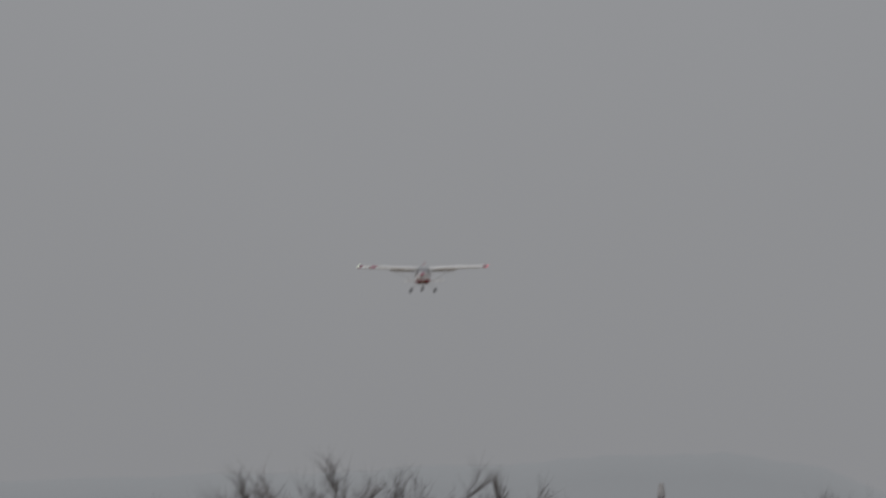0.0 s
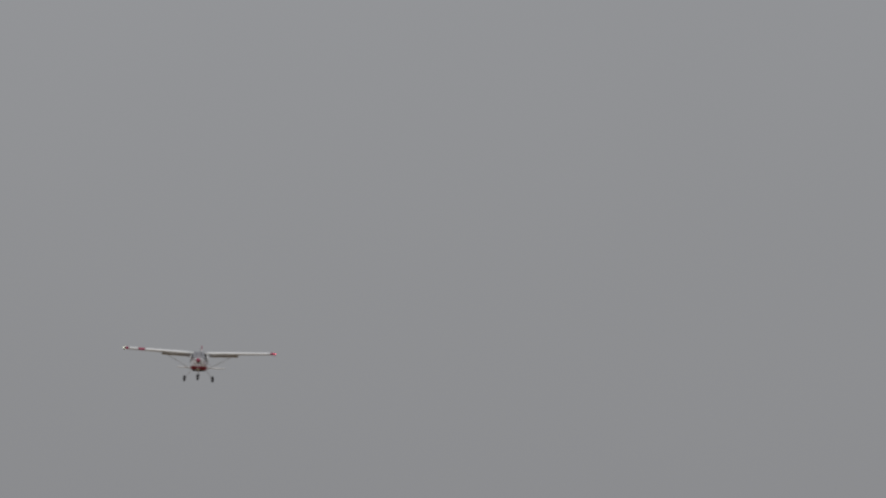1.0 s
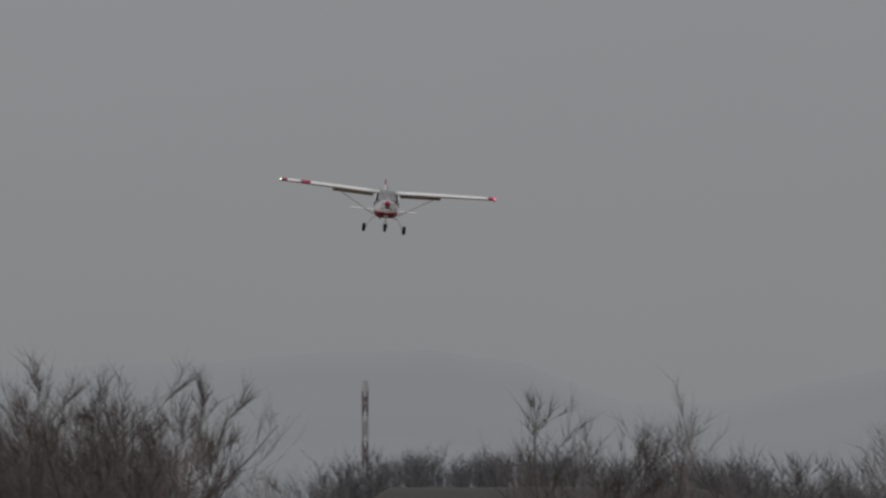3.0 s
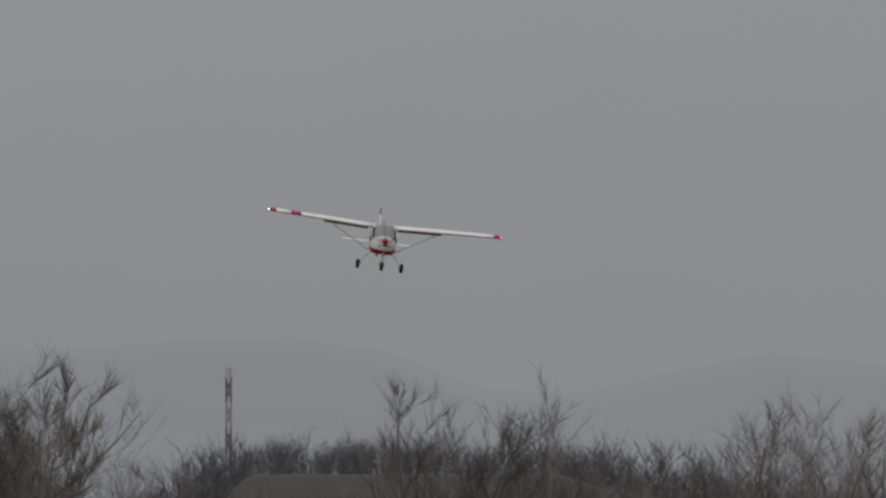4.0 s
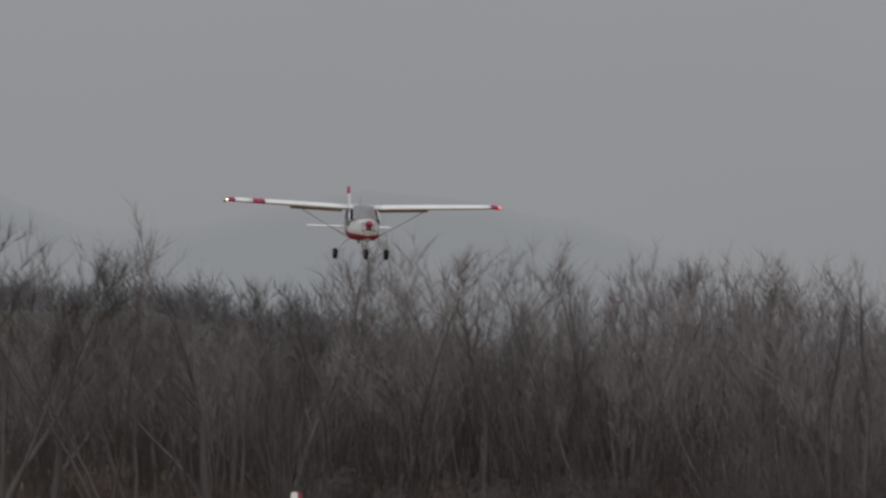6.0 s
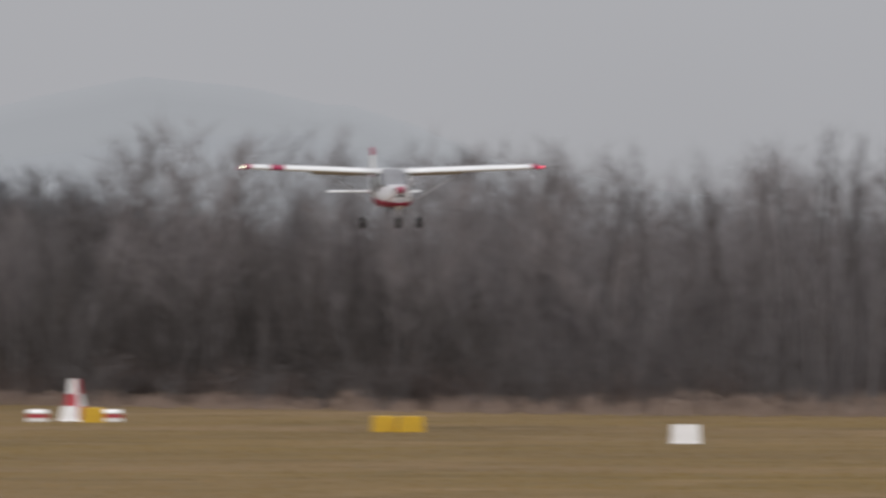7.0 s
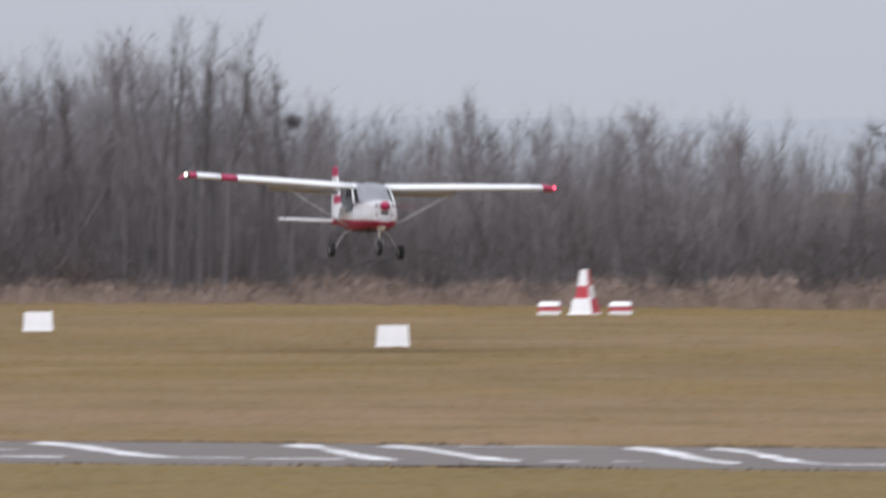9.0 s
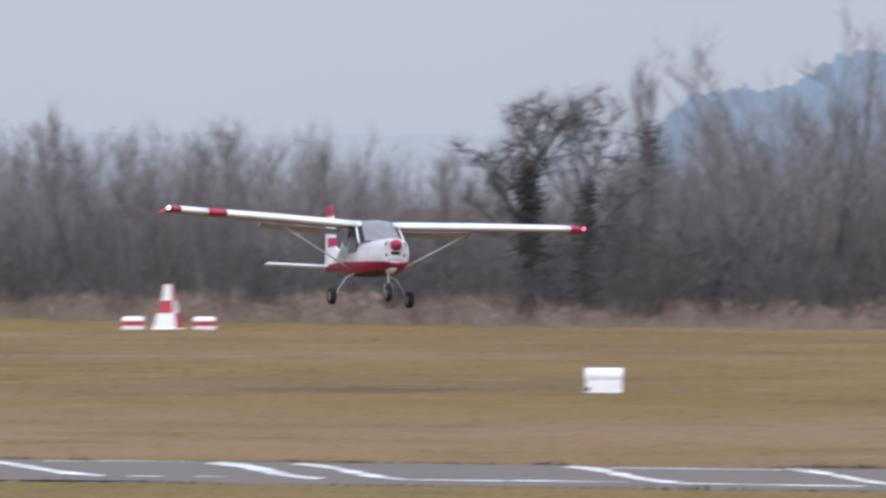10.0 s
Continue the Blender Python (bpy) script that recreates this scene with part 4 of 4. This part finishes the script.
    tagged(shrub, "low dark many-stemmed bare shrub at the field edge", "shrub", "shrubs along the airfield")
    sites = [(3.85, 1.8), (4.3, 2.2), (4.02, 2.4), (4.52, 1.9), (4.66, 1.6), (4.95, 3.4), (5.06, 3.7), (5.2, 2.9), (5.45, 2.2), (5.8, 2.8), (6.0, 2.6), (6.4, 2.6)]
    sites += [(-5.5 + 9.0 * (i + rng.random()) / 26, rng.uniform(1.3, 2.6)) for i in range(26)]
    for i, (az, h) in enumerate(sites):
        ob = copy_thing(shrub, Matrix()) if i else shrub
        ob.matrix_basis = Matrix.Translation(spot(az, edge(az) + rng.uniform(-1.5, 2))) @ pose(0, 0, 0, 0, 0, rng.uniform(0, 360)) @ Matrix.Diagonal((h / 10 * 1.25, h / 10 * 1.25, h / 10, 1))
    # the rest of the belt, several rows deep: the front rows one by one, the rows behind as one wood
    n = 345
    pick = []
    for i in range(n):
        az = -11.2 + 18.6 * (i + rng.random()) / n
        back = 4 + 74 * rng.random() ** 1.15
        k = rng.choice((7, 7, 8, 8, 9, 2, 5) if az < -3.8 else (0, 0, 1, 1, 2, 2, 3, 4, 5, 7) if az < 0.2 else (0, 1, 1, 2, 2, 5, 6))
        d = edge(az) + back
        pick.append((back, k, az, d, top_height(az, d) * rng.uniform(0.76, 1.08), rng.gauss(0, 2.5), rng.uniform(0.95, 1.4), rng.uniform(0, 360)))
    pick.sort()
    for back, k, az, d, h, lean, fat, turn in pick[:215]:
        plant(k, az, d, h, turn, lean, fat)
    verts, tris, count = [], [], 0
    shapes = {}
    for back, k, az, d, h, lean, fat, turn in pick[215:]:
        m = np.array(Matrix.Translation(spot(az, d)) @ pose(0, 0, 0, 0, lean, turn) @ Matrix.Diagonal((h / 10 * fat, h / 10 * fat, h / 10, 1)))
        if k not in shapes:
            v, f, c = [], [], 0
            for o in moulds[k].children:
                v += [tuple(x.co) for x in o.data.vertices]
                f += [(q.vertices[0] + c, q.vertices[a] + c, q.vertices[a + 1] + c) for q in o.data.polygons for a in range(1, len(q.vertices) - 1)]
                c += len(o.data.vertices)
            shapes[k] = np.array(v), np.array(f)
        v, f = shapes[k]
        verts.append(v @ m[:3, :3].T + m[:3, 3])
        tris.append(f + count)
        count += len(v)
    tagged(tri_mesh("deep_wood", np.concatenate(verts), np.concatenate(tris), DEEP), "bare winter wood behind the front trees", "wood", kind="stuff")


def leaves(ivy, rng, q, count, wide, tall, size=0.055):
    """Small ivy leaves strewn round a place on a stem."""
    for _ in range(count):
        c = q + Vector((rng.gauss(0, wide), rng.gauss(0, wide), rng.gauss(0, tall)))
        c.z = max(c.z, 0.05)
        u = Vector((rng.gauss(0, 1), rng.gauss(0, 1), rng.gauss(0, 1))).normalized() * size
        w = u.cross(Vector((rng.gauss(0, 1), rng.gauss(0, 1), rng.gauss(0, 1)))).normalized() * size * 0.85
        b = len(ivy.v)
        ivy.v += [c - u, c + w * 0.8, c + u, c - w * 0.8]
        ivy.f.append((b, b + 1, b + 2, b + 3))


def old_oak():
    """The gnarled tree of two stems, the thicker one wrapped in dark ivy."""
    rng = random.Random(5)
    e = empty("ivy_clad_tree", Matrix.Translation(spot(4.12, 309)), "gnarled bare tree with dark ivy round its trunk", "tree")
    trunk, crown, ivy = Wood(), Wood(), Wood()

    def limb(p, d, length, r, depth, clad, boughs=()):
        pts, h = bend(p, d, length, 6, rng, (0.025, 0.15, 0.22, 0.26, 0.28)[depth], 0.03 if depth else 0.0)
        (trunk if depth < 2 else crown).tube(pts, r, r * 0.45, (8, 6, 4, 3, 3)[depth])
        if depth == 0:
            for i, q in enumerate(pts):
                leaves(ivy, rng, q, int((980 - 95 * i) * clad), (0.48 - 0.045 * i) * (0.6 + 0.4 * clad), 0.34)
        elif depth == 1:
            leaves(ivy, rng, pts[0], int(120 * clad), 0.20, 0.28)
            leaves(ivy, rng, pts[1], int(50 * clad), 0.13, 0.2)
        if depth >= 3:
            for _ in range(9):
                f = rng.random() * 5.99
                q = pts[int(f)].lerp(pts[int(f) + 1], f - int(f))
                t = (h * 0.6 + Vector((rng.gauss(0, 0.6), rng.gauss(0, 0.6), rng.gauss(0.1, 0.45)))).normalized()
                crown.twig(q, q + t * rng.uniform(0.25, 0.8), 0.0045, True)
        if depth == 4:
            return
        if depth == 0:
            for step, dx, dy, dz, far in boughs:
                limb(pts[step], Vector((dx, dy, dz)), far, r * rng.uniform(0.36, 0.46), 1, clad)
            return
        for c in range((0, 4, 4, 3)[depth]):
            q = pts[min(6, 2 + c)]
            turn = 2.4 * c + rng.uniform(-0.6, 0.6) + r * 90
            side = Vector((math.cos(turn), 0.7 * math.sin(turn), rng.uniform(-0.4, 0.4)))
            limb(q, h * 0.75 + side * 0.75 + Vector((0, 0, 0.08)), length * rng.uniform(0.40, 0.60), r * rng.uniform(0.38, 0.52), depth + 1, clad)
    # main boughs: where they leave the stem, their heading and reach
    limb(Vector((-0.66, 0, -0.1)), Vector((0.0, 0, 1)), 4.7, 0.21, 0, 1.0,
         ((3, -1.0, 0.2, 0.85, 2.1), (4, -0.9, 0.2, 1.0, 2.4), (5, -1.0, -0.3, 0.95, 2.6), (6, -0.5, 0.3, 1.0, 2.2), (6, 0.55, -0.3, 1.0, 2.7), (5, 0.5, 0.9, 0.8, 1.9), (6, 0.1, 0.2, 1.0, 2.5)))
    limb(Vector((0.72, 0.2, -0.1)), Vector((0.03, 0, 1)), 4.2, 0.16, 0, 0.35,
         ((2, 1.0, 0.1, 0.85, 2.5), (4, 0.8, -0.4, 1.0, 2.3), (6, 0.35, 0.3, 1.0, 2.8), (6, -0.45, -0.3, 1.0, 3.0), (5, -0.8, 0.5, 1.0, 2.8), (6, 0.0, 0.2, 1.0, 2.9)))
    mesh_ob("trunk", trunk.v, trunk.f, DARK_BARK, e, smooth=True)
    mesh_ob("crown", crown.v, crown.f, DARK_BARK, e, "twisted bare crown")
    mesh_ob("ivy", ivy.v, ivy.f, IVY, e, "dark ivy leaves")
    # ivy bunched high on the slim tree beside it
    clump = Wood()
    for dx, z, n in ((0, 6.0, 200), (-0.15, 6.4, 160), (0.05, 5.4, 110)):
        leaves(clump, rng, Vector((dx, 0, z)), n, 0.22, 0.24)
    ob = mesh_ob("ivy_clump", clump.v, clump.f, IVY, m=Matrix.Translation(spot(4.69, 318)))
    tagged(ob, "dark bunch of ivy leaves high on a slim bare tree", "ivy", kind="stuff")


def nests():
    """Dark clumps of twigs high in two trees."""
    rng = random.Random(8)
    for az, d, elev, r in ((-0.03, 330, 103, 0.29), (-9.9, 350, 295, 0.36)):
        w = Wood()
        for _ in range(170):
            a = Vector((rng.gauss(0, 1), rng.gauss(0, 1), rng.gauss(0, 0.8)))
            a = a.normalized() * r * rng.random() ** 0.4
            t = Vector((rng.gauss(0, 1), rng.gauss(0, 1), rng.gauss(0, 0.5))).normalized() * r * 0.5
            w.twig(a - t, a + t, 0.014)
        ob = mesh_ob("bird_nest", w.v, w.f, NEST, m=Matrix.Translation(spot(az, d, 4.2 + elev * d / 16624)))
        tagged(ob, "dark round nest of twigs in a bare tree", "nest")


def as_arrays(w):
    """The branches of a Wood as vertex and triangle arrays."""
    f = [(q[0], q[a], q[a + 1]) for q in w.f for a in range(1, len(q) - 1)]
    return np.array([tuple(v) for v in w.v]), np.array(f)


def bush(seed, stems, spread, twigs, stout=0.02, fine=0.008, lift=0.05, low=0.25, fuzz=0.38, up=0.4):
    """A twiggy bush four metres high."""
    rng = random.Random(seed)
    w = Wood()
    for _ in range(stems):
        a, lean = rng.uniform(0, 2 * math.pi), spread * rng.random() ** 0.6
        length = 4.0 * rng.uniform(0.6, 1.0)
        foot = Vector((math.cos(a), math.sin(a), 0)) * rng.uniform(0, 0.5) + Vector((0, 0, -0.1))
        pts, _ = bend(foot, Vector((math.cos(a) * lean, math.sin(a) * lean, 1)), length, 4, rng, 0.08, lift)
        w.tube(pts, stout * rng.uniform(0.6, 1.3), fine * 0.5, 3)
        for _ in range(twigs):
            e = 4 * (low + (1 - low) * rng.random()) * 0.999
            j = int(e)
            q = pts[j].lerp(pts[j + 1], e - j)
            d = ((pts[j + 1] - pts[j]).normalized() + Vector((rng.gauss(0, fuzz), rng.gauss(0, fuzz), rng.gauss(up, 0.3)))).normalized()
            q2 = q + d * rng.uniform(0.35, 1.0)
            w.twig(q, q2, fine, True)
            for _ in range(2):
                b = q.lerp(q2, rng.uniform(0.2, 0.8))
                w.twig(b, b + (d + Vector((rng.gauss(0, 0.45), rng.gauss(0, 0.45), rng.gauss(0.3, 0.4)))).normalized() * rng.uniform(0.2, 0.5), fine * 0.7, True)
    return as_arrays(w)


def tuft(seed, blades, fine=0.02):
    """A spreading tuft of dry grass, one metre high."""
    rng = random.Random(seed)
    w = Wood()
    for _ in range(blades):
        a = rng.uniform(0, 2 * math.pi)
        p = Vector((math.cos(a), math.sin(a), 0)) * 0.45 * rng.random() + Vector((0, 0, -0.03))
        mid = p + Vector((rng.gauss(0, 0.13), rng.gauss(0, 0.13), rng.uniform(0.35, 0.7)))
        w.twig(p, mid, fine, True)
        w.twig(mid, mid + Vector((rng.gauss(0, 0.14), rng.gauss(0, 0.14), rng.uniform(0.1, 0.4))), fine * 0.9, True)
    return as_arrays(w)


def scatter(name, shapes, unit, count, seed, az0, az1, near, deep, h_of, material, label, category, wide=(0.8, 1.25), power=1.0, floor_of=None, ragged=0.0):
    """Plants without number as one mesh: shapes of the given height, turned and scaled over a belt."""
    r = np.random.RandomState(seed)
    deg = r.uniform(az0, az1, count)
    az = np.radians(deg)
    d = near(deg) + deep * r.rand(count) ** power
    base = np.stack([d * np.sin(az), d * np.cos(az), np.zeros(count)], 1)
    if floor_of:
        base[:, 2] += floor_of(deg)
    h = h_of(deg, d, r)
    if ragged:
        # a ragged front that grows in from the field
        front = near(deg) + ragged * np.array([noise.noise((a * 5.0, 2.0, 0)) + 0.5 * noise.noise((a * 19.0, 2.0, 0)) for a in deg])
        h = h * np.clip((d - front) / (0.6 * deep), 0.06, 1.0)
    fat, turn, kind = r.uniform(*wide, count), r.uniform(0, 2 * math.pi, count), r.randint(0, len(shapes), count)
    verts, tris, total = [], [], 0
    for k, (v, f) in enumerate(shapes):
        for i in np.nonzero(kind == k)[0]:
            s, c, z = np.sin(turn[i]), np.cos(turn[i]), h[i] / unit
            w = z * fat[i]
            verts.append(np.stack([(v[:, 0] * c - v[:, 1] * s) * w, (v[:, 0] * s + v[:, 1] * c) * w, v[:, 2] * z], 1) + base[i])
            tris.append(f + total)
            total += len(v)
    tagged(tri_mesh(name, np.concatenate(verts), np.concatenate(tris), material), label, category, kind="stuff")


def undergrowth():
    e = lambda deg: np.interp(deg, [-12, -6, -2.5, 0.5, 3.5, 8], [372, 360, 330, 322, 308, 300])
    top = lambda deg, d: 4.2 + np.interp(deg, [p[0] for p in TOP_LINE], [p[1] for p in TOP_LINE]) * d / 16624
    lump = lambda deg, d: np.array([noise.noise((a * 2.2, b * 0.06, 0.0)) for a, b in zip(deg, d)])
    bushes = [bush(k, 7, 0.26, 9, 0.020, 0.0065) for k in (1, 2, 3, 4)]
    poles = [bush(k, 4, 0.12, 10, 0.022, 0.006, low=0.4) for k in (11, 12, 13)]
    coarse = [bush(k, 6, 0.45, 12, 0.022, 0.010, fuzz=0.5, up=0.25) for k in (21, 22, 23)]
    scatter("thicket", bushes, 4.0, 860, 1, -5.6, 7.6, lambda g: e(g) + 5, 80, lambda g, d, r: top(g, d) * (0.34 + 0.58 * r.rand(len(g)) ** 1.2) + 0.8 * lump(g, d), THICKET,
            "dense grey-brown winter thicket of fine twigs", "thicket")
    scatter("dusky_thicket", bushes, 4.0, 760, 6, -11.3, -2.6, lambda g: e(g) + 2, 60, lambda g, d, r: top(g, d) * np.interp(g, [-3.6, -2.6], [1, 0.6]) * (0.30 + 0.50 * r.rand(len(g)) ** 1.2) + 0.8 * lump(g, d), DARKENED,
            "brown tangled winter thicket, dimness put into its colour", "thicket")
    scatter("low_thicket", bushes, 4.0, 420, 16, -2.9, 7.6, lambda g: e(g) + 2, 22, lambda g, d, r: 2.6 + 1.2 * r.rand(len(g)) + 1.2 * lump(g, d), THICKET,
            "low grey-brown thicket under the bare trees", "thicket", wide=(1.0, 1.6))
    scatter("fine_saplings", poles, 4.0, 700, 7, -3.0, 5.6, lambda g: e(g) + 14, 66, lambda g, d, r: top(g, d) * (0.70 + 0.36 * r.rand(len(g))) + 0.9 * lump(g, d), DEEP,
            "slim grey-brown saplings packed between the trees", "saplings")
    far = ((-9.8, 150), (-8.6, 160), (-8.2, 165), (-7.95, 120), (-7.4, 105), (-6.95, 150), (-6.6, 195), (-6.0, 205), (-5.2, 200), (-4.2, 170), (-3, 120))
    scatter("far_scrub", coarse, 4.0, 420, 9, -9.8, -3.0, lambda g: 0 * g + 600, 60, lambda g, d, r: (4.2 + np.interp(g, [p[0] for p in far], [p[1] for p in far]) * d / 16624 + 1.2 * lump(g * 2, d)) * (0.62 + 0.38 * r.rand(len(g)) ** 0.7), DARKENED,
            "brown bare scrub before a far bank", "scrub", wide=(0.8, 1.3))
    briars = [bush(k, 7, 0.75, 7, 0.028, 0.018, low=0.15, fuzz=0.6, up=0.1) for k in (41, 42, 43)]
    scatter("dark_bramble", briars, 4.0, 460, 12, -11.3, 0.8, lambda g: e(g) + 0.5, 8, lambda g, d, r: (1.75 + 1.0 * lump(g, d) + 1.5 * lump(g * 3.3, d)).clip(0.35, 2.6) * np.interp(g, [-2.5, 0.8], [1, 0.6]) * r.uniform(0.7, 1.1, len(g)), BRIAR,
            "low mounds of dark reddish-brown brambles", "brambles", wide=(0.9, 1.5))
    scatter("bramble_belt", briars, 4.0, 520, 2, -11.3, 7.6, lambda g: e(g) + 3.5, 12, lambda g, d, r: (1.2 + 1.1 * lump(g, d) + 1.4 * lump(g * 3.1, d) + 0.4 * np.interp(g, [-6, -3, 0], [1.2, 0.9, 0])).clip(0.35, 3) * np.interp(g, [-1, 1], [1, 0.75]) * r.uniform(0.7, 1.1, len(g)), BRAMBLE,
            "dull reddish-brown brambles and scrub", "scrub", wide=(0.9, 1.5))
    tufts = [tuft(k, 17, 0.016) for k in (1, 2, 3)]
    scatter("dry_tall_grass", tufts, 1.0, 5600, 3, -11.3, 7.6, lambda g: e(g) - 9, 15, lambda g, d, r: (0.88 + 0.30 * lump(g + 40, d) + 0.30 * lump(g * 4.3, d)).clip(0.3, 1.3) * np.interp(g, [-3.0, -1.5, 1.0], [0.75, 1.1, 1.2]) * r.uniform(0.6, 1.1, len(g)), REED,
            "belt of dry straw-coloured tall grass", "tall grass", wide=(0.8, 1.3), ragged=5.0)


def turf():
    """Tufts of short grass over the part of the field that is seen."""
    r = np.random.RandomState(4)
    n = 50000
    az = np.radians(r.uniform(-6.6, 6.6, n))
    d = 112 + 215 * r.rand(n) ** 1.1
    x, y = d * np.sin(az), d * np.cos(az)
    dirx, diry = 14.4 / 15.243, -5.0 / 15.243
    across = (x * diry - (y - 148.9) * dirx)
    keep = (across < -0.3) | (across > 10.4)
    x, y = x[keep], y[keep]
    n = len(x)
    h = (0.010 + 0.022 * r.rand(n) ** 2) * (1 + 1.5 * (r.rand(n) < 0.02))
    w = r.uniform(0.04, 0.16, n)
    a = r.normal(0, 0.35, n)
    verts = np.zeros((n, 5, 3))
    for k, (u, hh) in enumerate(((-1, 0.0), (1, 0.0), (-0.65, 0.8), (0.1, 1.0), (0.7, 0.7))):
        verts[:, k, 0] = x + np.cos(a) * u * w + r.randn(n) * 0.02 * hh
        verts[:, k, 1] = y + np.sin(a) * u * w + hh * h * 3.2
        verts[:, k, 2] = h * hh - 0.005
    i = np.arange(n)[:, None] * 5
    faces = np.concatenate([i + [0, 3, 2], i + [0, 1, 3], i + [1, 4, 3]], 0)
    me = bpy.data.meshes.new("grass")
    me.from_pydata(verts.reshape(-1, 3).tolist(), [], faces.tolist())
    me.materials.append(BLADES)
    tagged(new("grass", me), "short dry tan and olive grass tufts", "grass", kind="stuff")


def far_woods():
    """Dense dark wood on the bank: thin stems and twigs without number."""
    prof = ((-9.4, 90), (-9, 130), (-8.6, 178), (-8.3, 225), (-8.1, 250), (-7.9, 232), (-7.7, 226), (-7.5, 238), (-7.2, 240), (-6.9, 244), (-6.5, 236), (-6, 242), (-5.5, 228), (-5.1, 190), (-4.5, 120), (-2, 60))

    def floor_of(g):
        return 13.2 * np.clip((g + 8.75) / 0.75, 0, 1) * np.clip((-4.9 - g) / 1.5, 0, 1)

    def tall(g, d, r):
        top = 4.2 + np.interp(g, [p[0] for p in prof], [p[1] for p in prof]) * d / 16624
        # rounded crowns side by side
        u = (g + 0.025 * np.array([noise.noise((a * 7, 0, 0)) for a in g])) / 0.10 + np.round((d - 902) / 17) * 0.37
        own = np.array([noise.noise((c * 3.7, 0.5, 0)) for c in np.floor(u)])
        dome = np.sqrt(np.clip(1 - (2 * (u % 1) - 1) ** 2, 0, 1))
        return (((top - floor_of(g)) * (0.74 + 0.26 * dome) + 2.4 * own) * (1 - 0.5 * r.rand(len(g)) ** 1.7)).clip(1.2, 30)
    crowns = [bush(k, 8, 0.45, 20, 0.022, 0.0125, low=0.1, fuzz=0.6, up=0.15) for k in (31, 32, 33)]
    scatter("bank_wood", crowns, 4.0, 480, 31, -9.4, -3.0, lambda g: 0 * g + 902, 50, tall, HAZED_WOOD, "dark dense bare wood on a far bank, haze in its colour", "wood", wide=(0.9, 1.4), floor_of=floor_of)


def mast():
    """A lattice mast in red and white lengths beyond the bank."""
    d = 1150
    e = empty("lattice_mast", Matrix.Translation(spot(-8.192, d)), "tall red and white lattice mast beyond the trees", "mast")
    top = 4.2 + 341 * d / 16624
    n = 9
    for i in range(n):
        z0, z1 = top * i / n, top * (i + 1) / n
        def bar(p, q, r, name="mast_brace"):
            bm = bmesh.new()
            rings = rod([p, q], r, 5)
            rows = [[bm.verts.new(v) for v in ring] for ring in rings]
            for k in range(5):
                bm.faces.new((rows[0][k], rows[0][(k + 1) % 5], rows[1][(k + 1) % 5], rows[1][k]))
            part(name, bm, STEEL_WHITE if i % 2 else STEEL_RED, e)
        w0, w1 = max(0.42, 1.15 - 1.2 * z0 / top), max(0.42, 1.15 - 1.2 * z1 / top)
        for s in range(4):
            a, b = math.pi / 4 + s * math.pi / 2, math.pi / 4 + (s + 1) * math.pi / 2
            lo, lo2 = Vector((math.cos(a) * w0, math.sin(a) * w0, z0)), Vector((math.cos(b) * w0, math.sin(b) * w0, z0))
            hi, hi2 = Vector((math.cos(a) * w1, math.sin(a) * w1, z1)), Vector((math.cos(b) * w1, math.sin(b) * w1, z1))
            bar(lo, hi, 0.075, "mast_leg")
            bar(lo, hi2, 0.05)
            bar(lo2, hi, 0.05)
            bar(hi, hi2, 0.05)
    part("aerial_head", loft(rod([(0, 0, top - 0.2), (0, 0, top + 1.2)], [0.5, 0.3], 10)), STEEL_WHITE, e)


ground()
taxi_strip()
verge()
embankment()
hills()
plane, propeller = aircraft()
markers()
old_oak()
mast()
nests()
trees()
far_woods()
undergrowth()
turf()


def flight(x, y, z, heading, pitch, bank):
    """The aircraft's pose: heading 0 faces the eye, positive to the right of it."""
    return pose(x, y, z, bank, -pitch, heading - 90)


def motions():
    walk(plane, [(t, flight(*row)) for t, *row in (
        (0.0, -111.72, 657.38, 32.01, 8.27, 0.09, 0.22),
        (0.5, -105.91, 613.07, 30.07, 8.46, 0.45, -1.55),
        (1.0, -98.25, 560.43, 28.05, 8.28, 0.32, -2.47),
        (1.5, -79.83, 491.38, 24.44, 8.35, 0.44, -3.69),
        (2.0, -65.16, 431.35, 21.63, 8.34, -1.53, -4.22),
        (2.5, -60.32, 411.24, 20.29, 9.10, -1.55, -4.83),
        (3.8, -48.41, 370.06, 16.54, 10.06, -2.19, -7.22),
        (4.0, -46.57, 364.71, 15.83, 10.20, -3.16, -6.96),
        (4.5, -41.77, 352.52, 14.09, 10.93, -3.78, -4.89),
        (5.0, -37.01, 339.22, 12.44, 11.13, -3.56, -3.09),
        (5.5, -31.90, 325.91, 10.62, 11.32, -2.44, -2.08),
        (5.7, -29.88, 320.58, 9.96, 11.69, -2.10, -2.06),
        (6.8, -18.95, 290.88, 6.71, 11.11, -2.32, 0.07),
        (7.0, -16.85, 284.88, 6.09, 11.56, -1.93, 0.11),
        (7.5, -11.83, 270.54, 4.71, 11.27, -0.18, 0.89),
        (8.0, -7.34, 255.78, 3.67, 11.71, 1.03, -0.27),
        (8.5, -2.72, 239.75, 2.76, 12.02, 1.63, -2.30),
        (9.0, 1.64, 228.83, 2.21, 11.33, 2.16, -2.04),
        (9.5, 6.26, 215.56, 1.82, 11.02, 3.25, -2.34),
        (10.0, 10.45, 201.12, 1.74, 10.86, 3.41, -2.65),
    )])
    # the propeller, as the shutter catches it: some 70 degrees on at each step
    walk(propeller, [(i / 10, pose(2.14, 0, 1.29, (70 * i) % 360, 0, 0)) for i in range(101)])


motions()
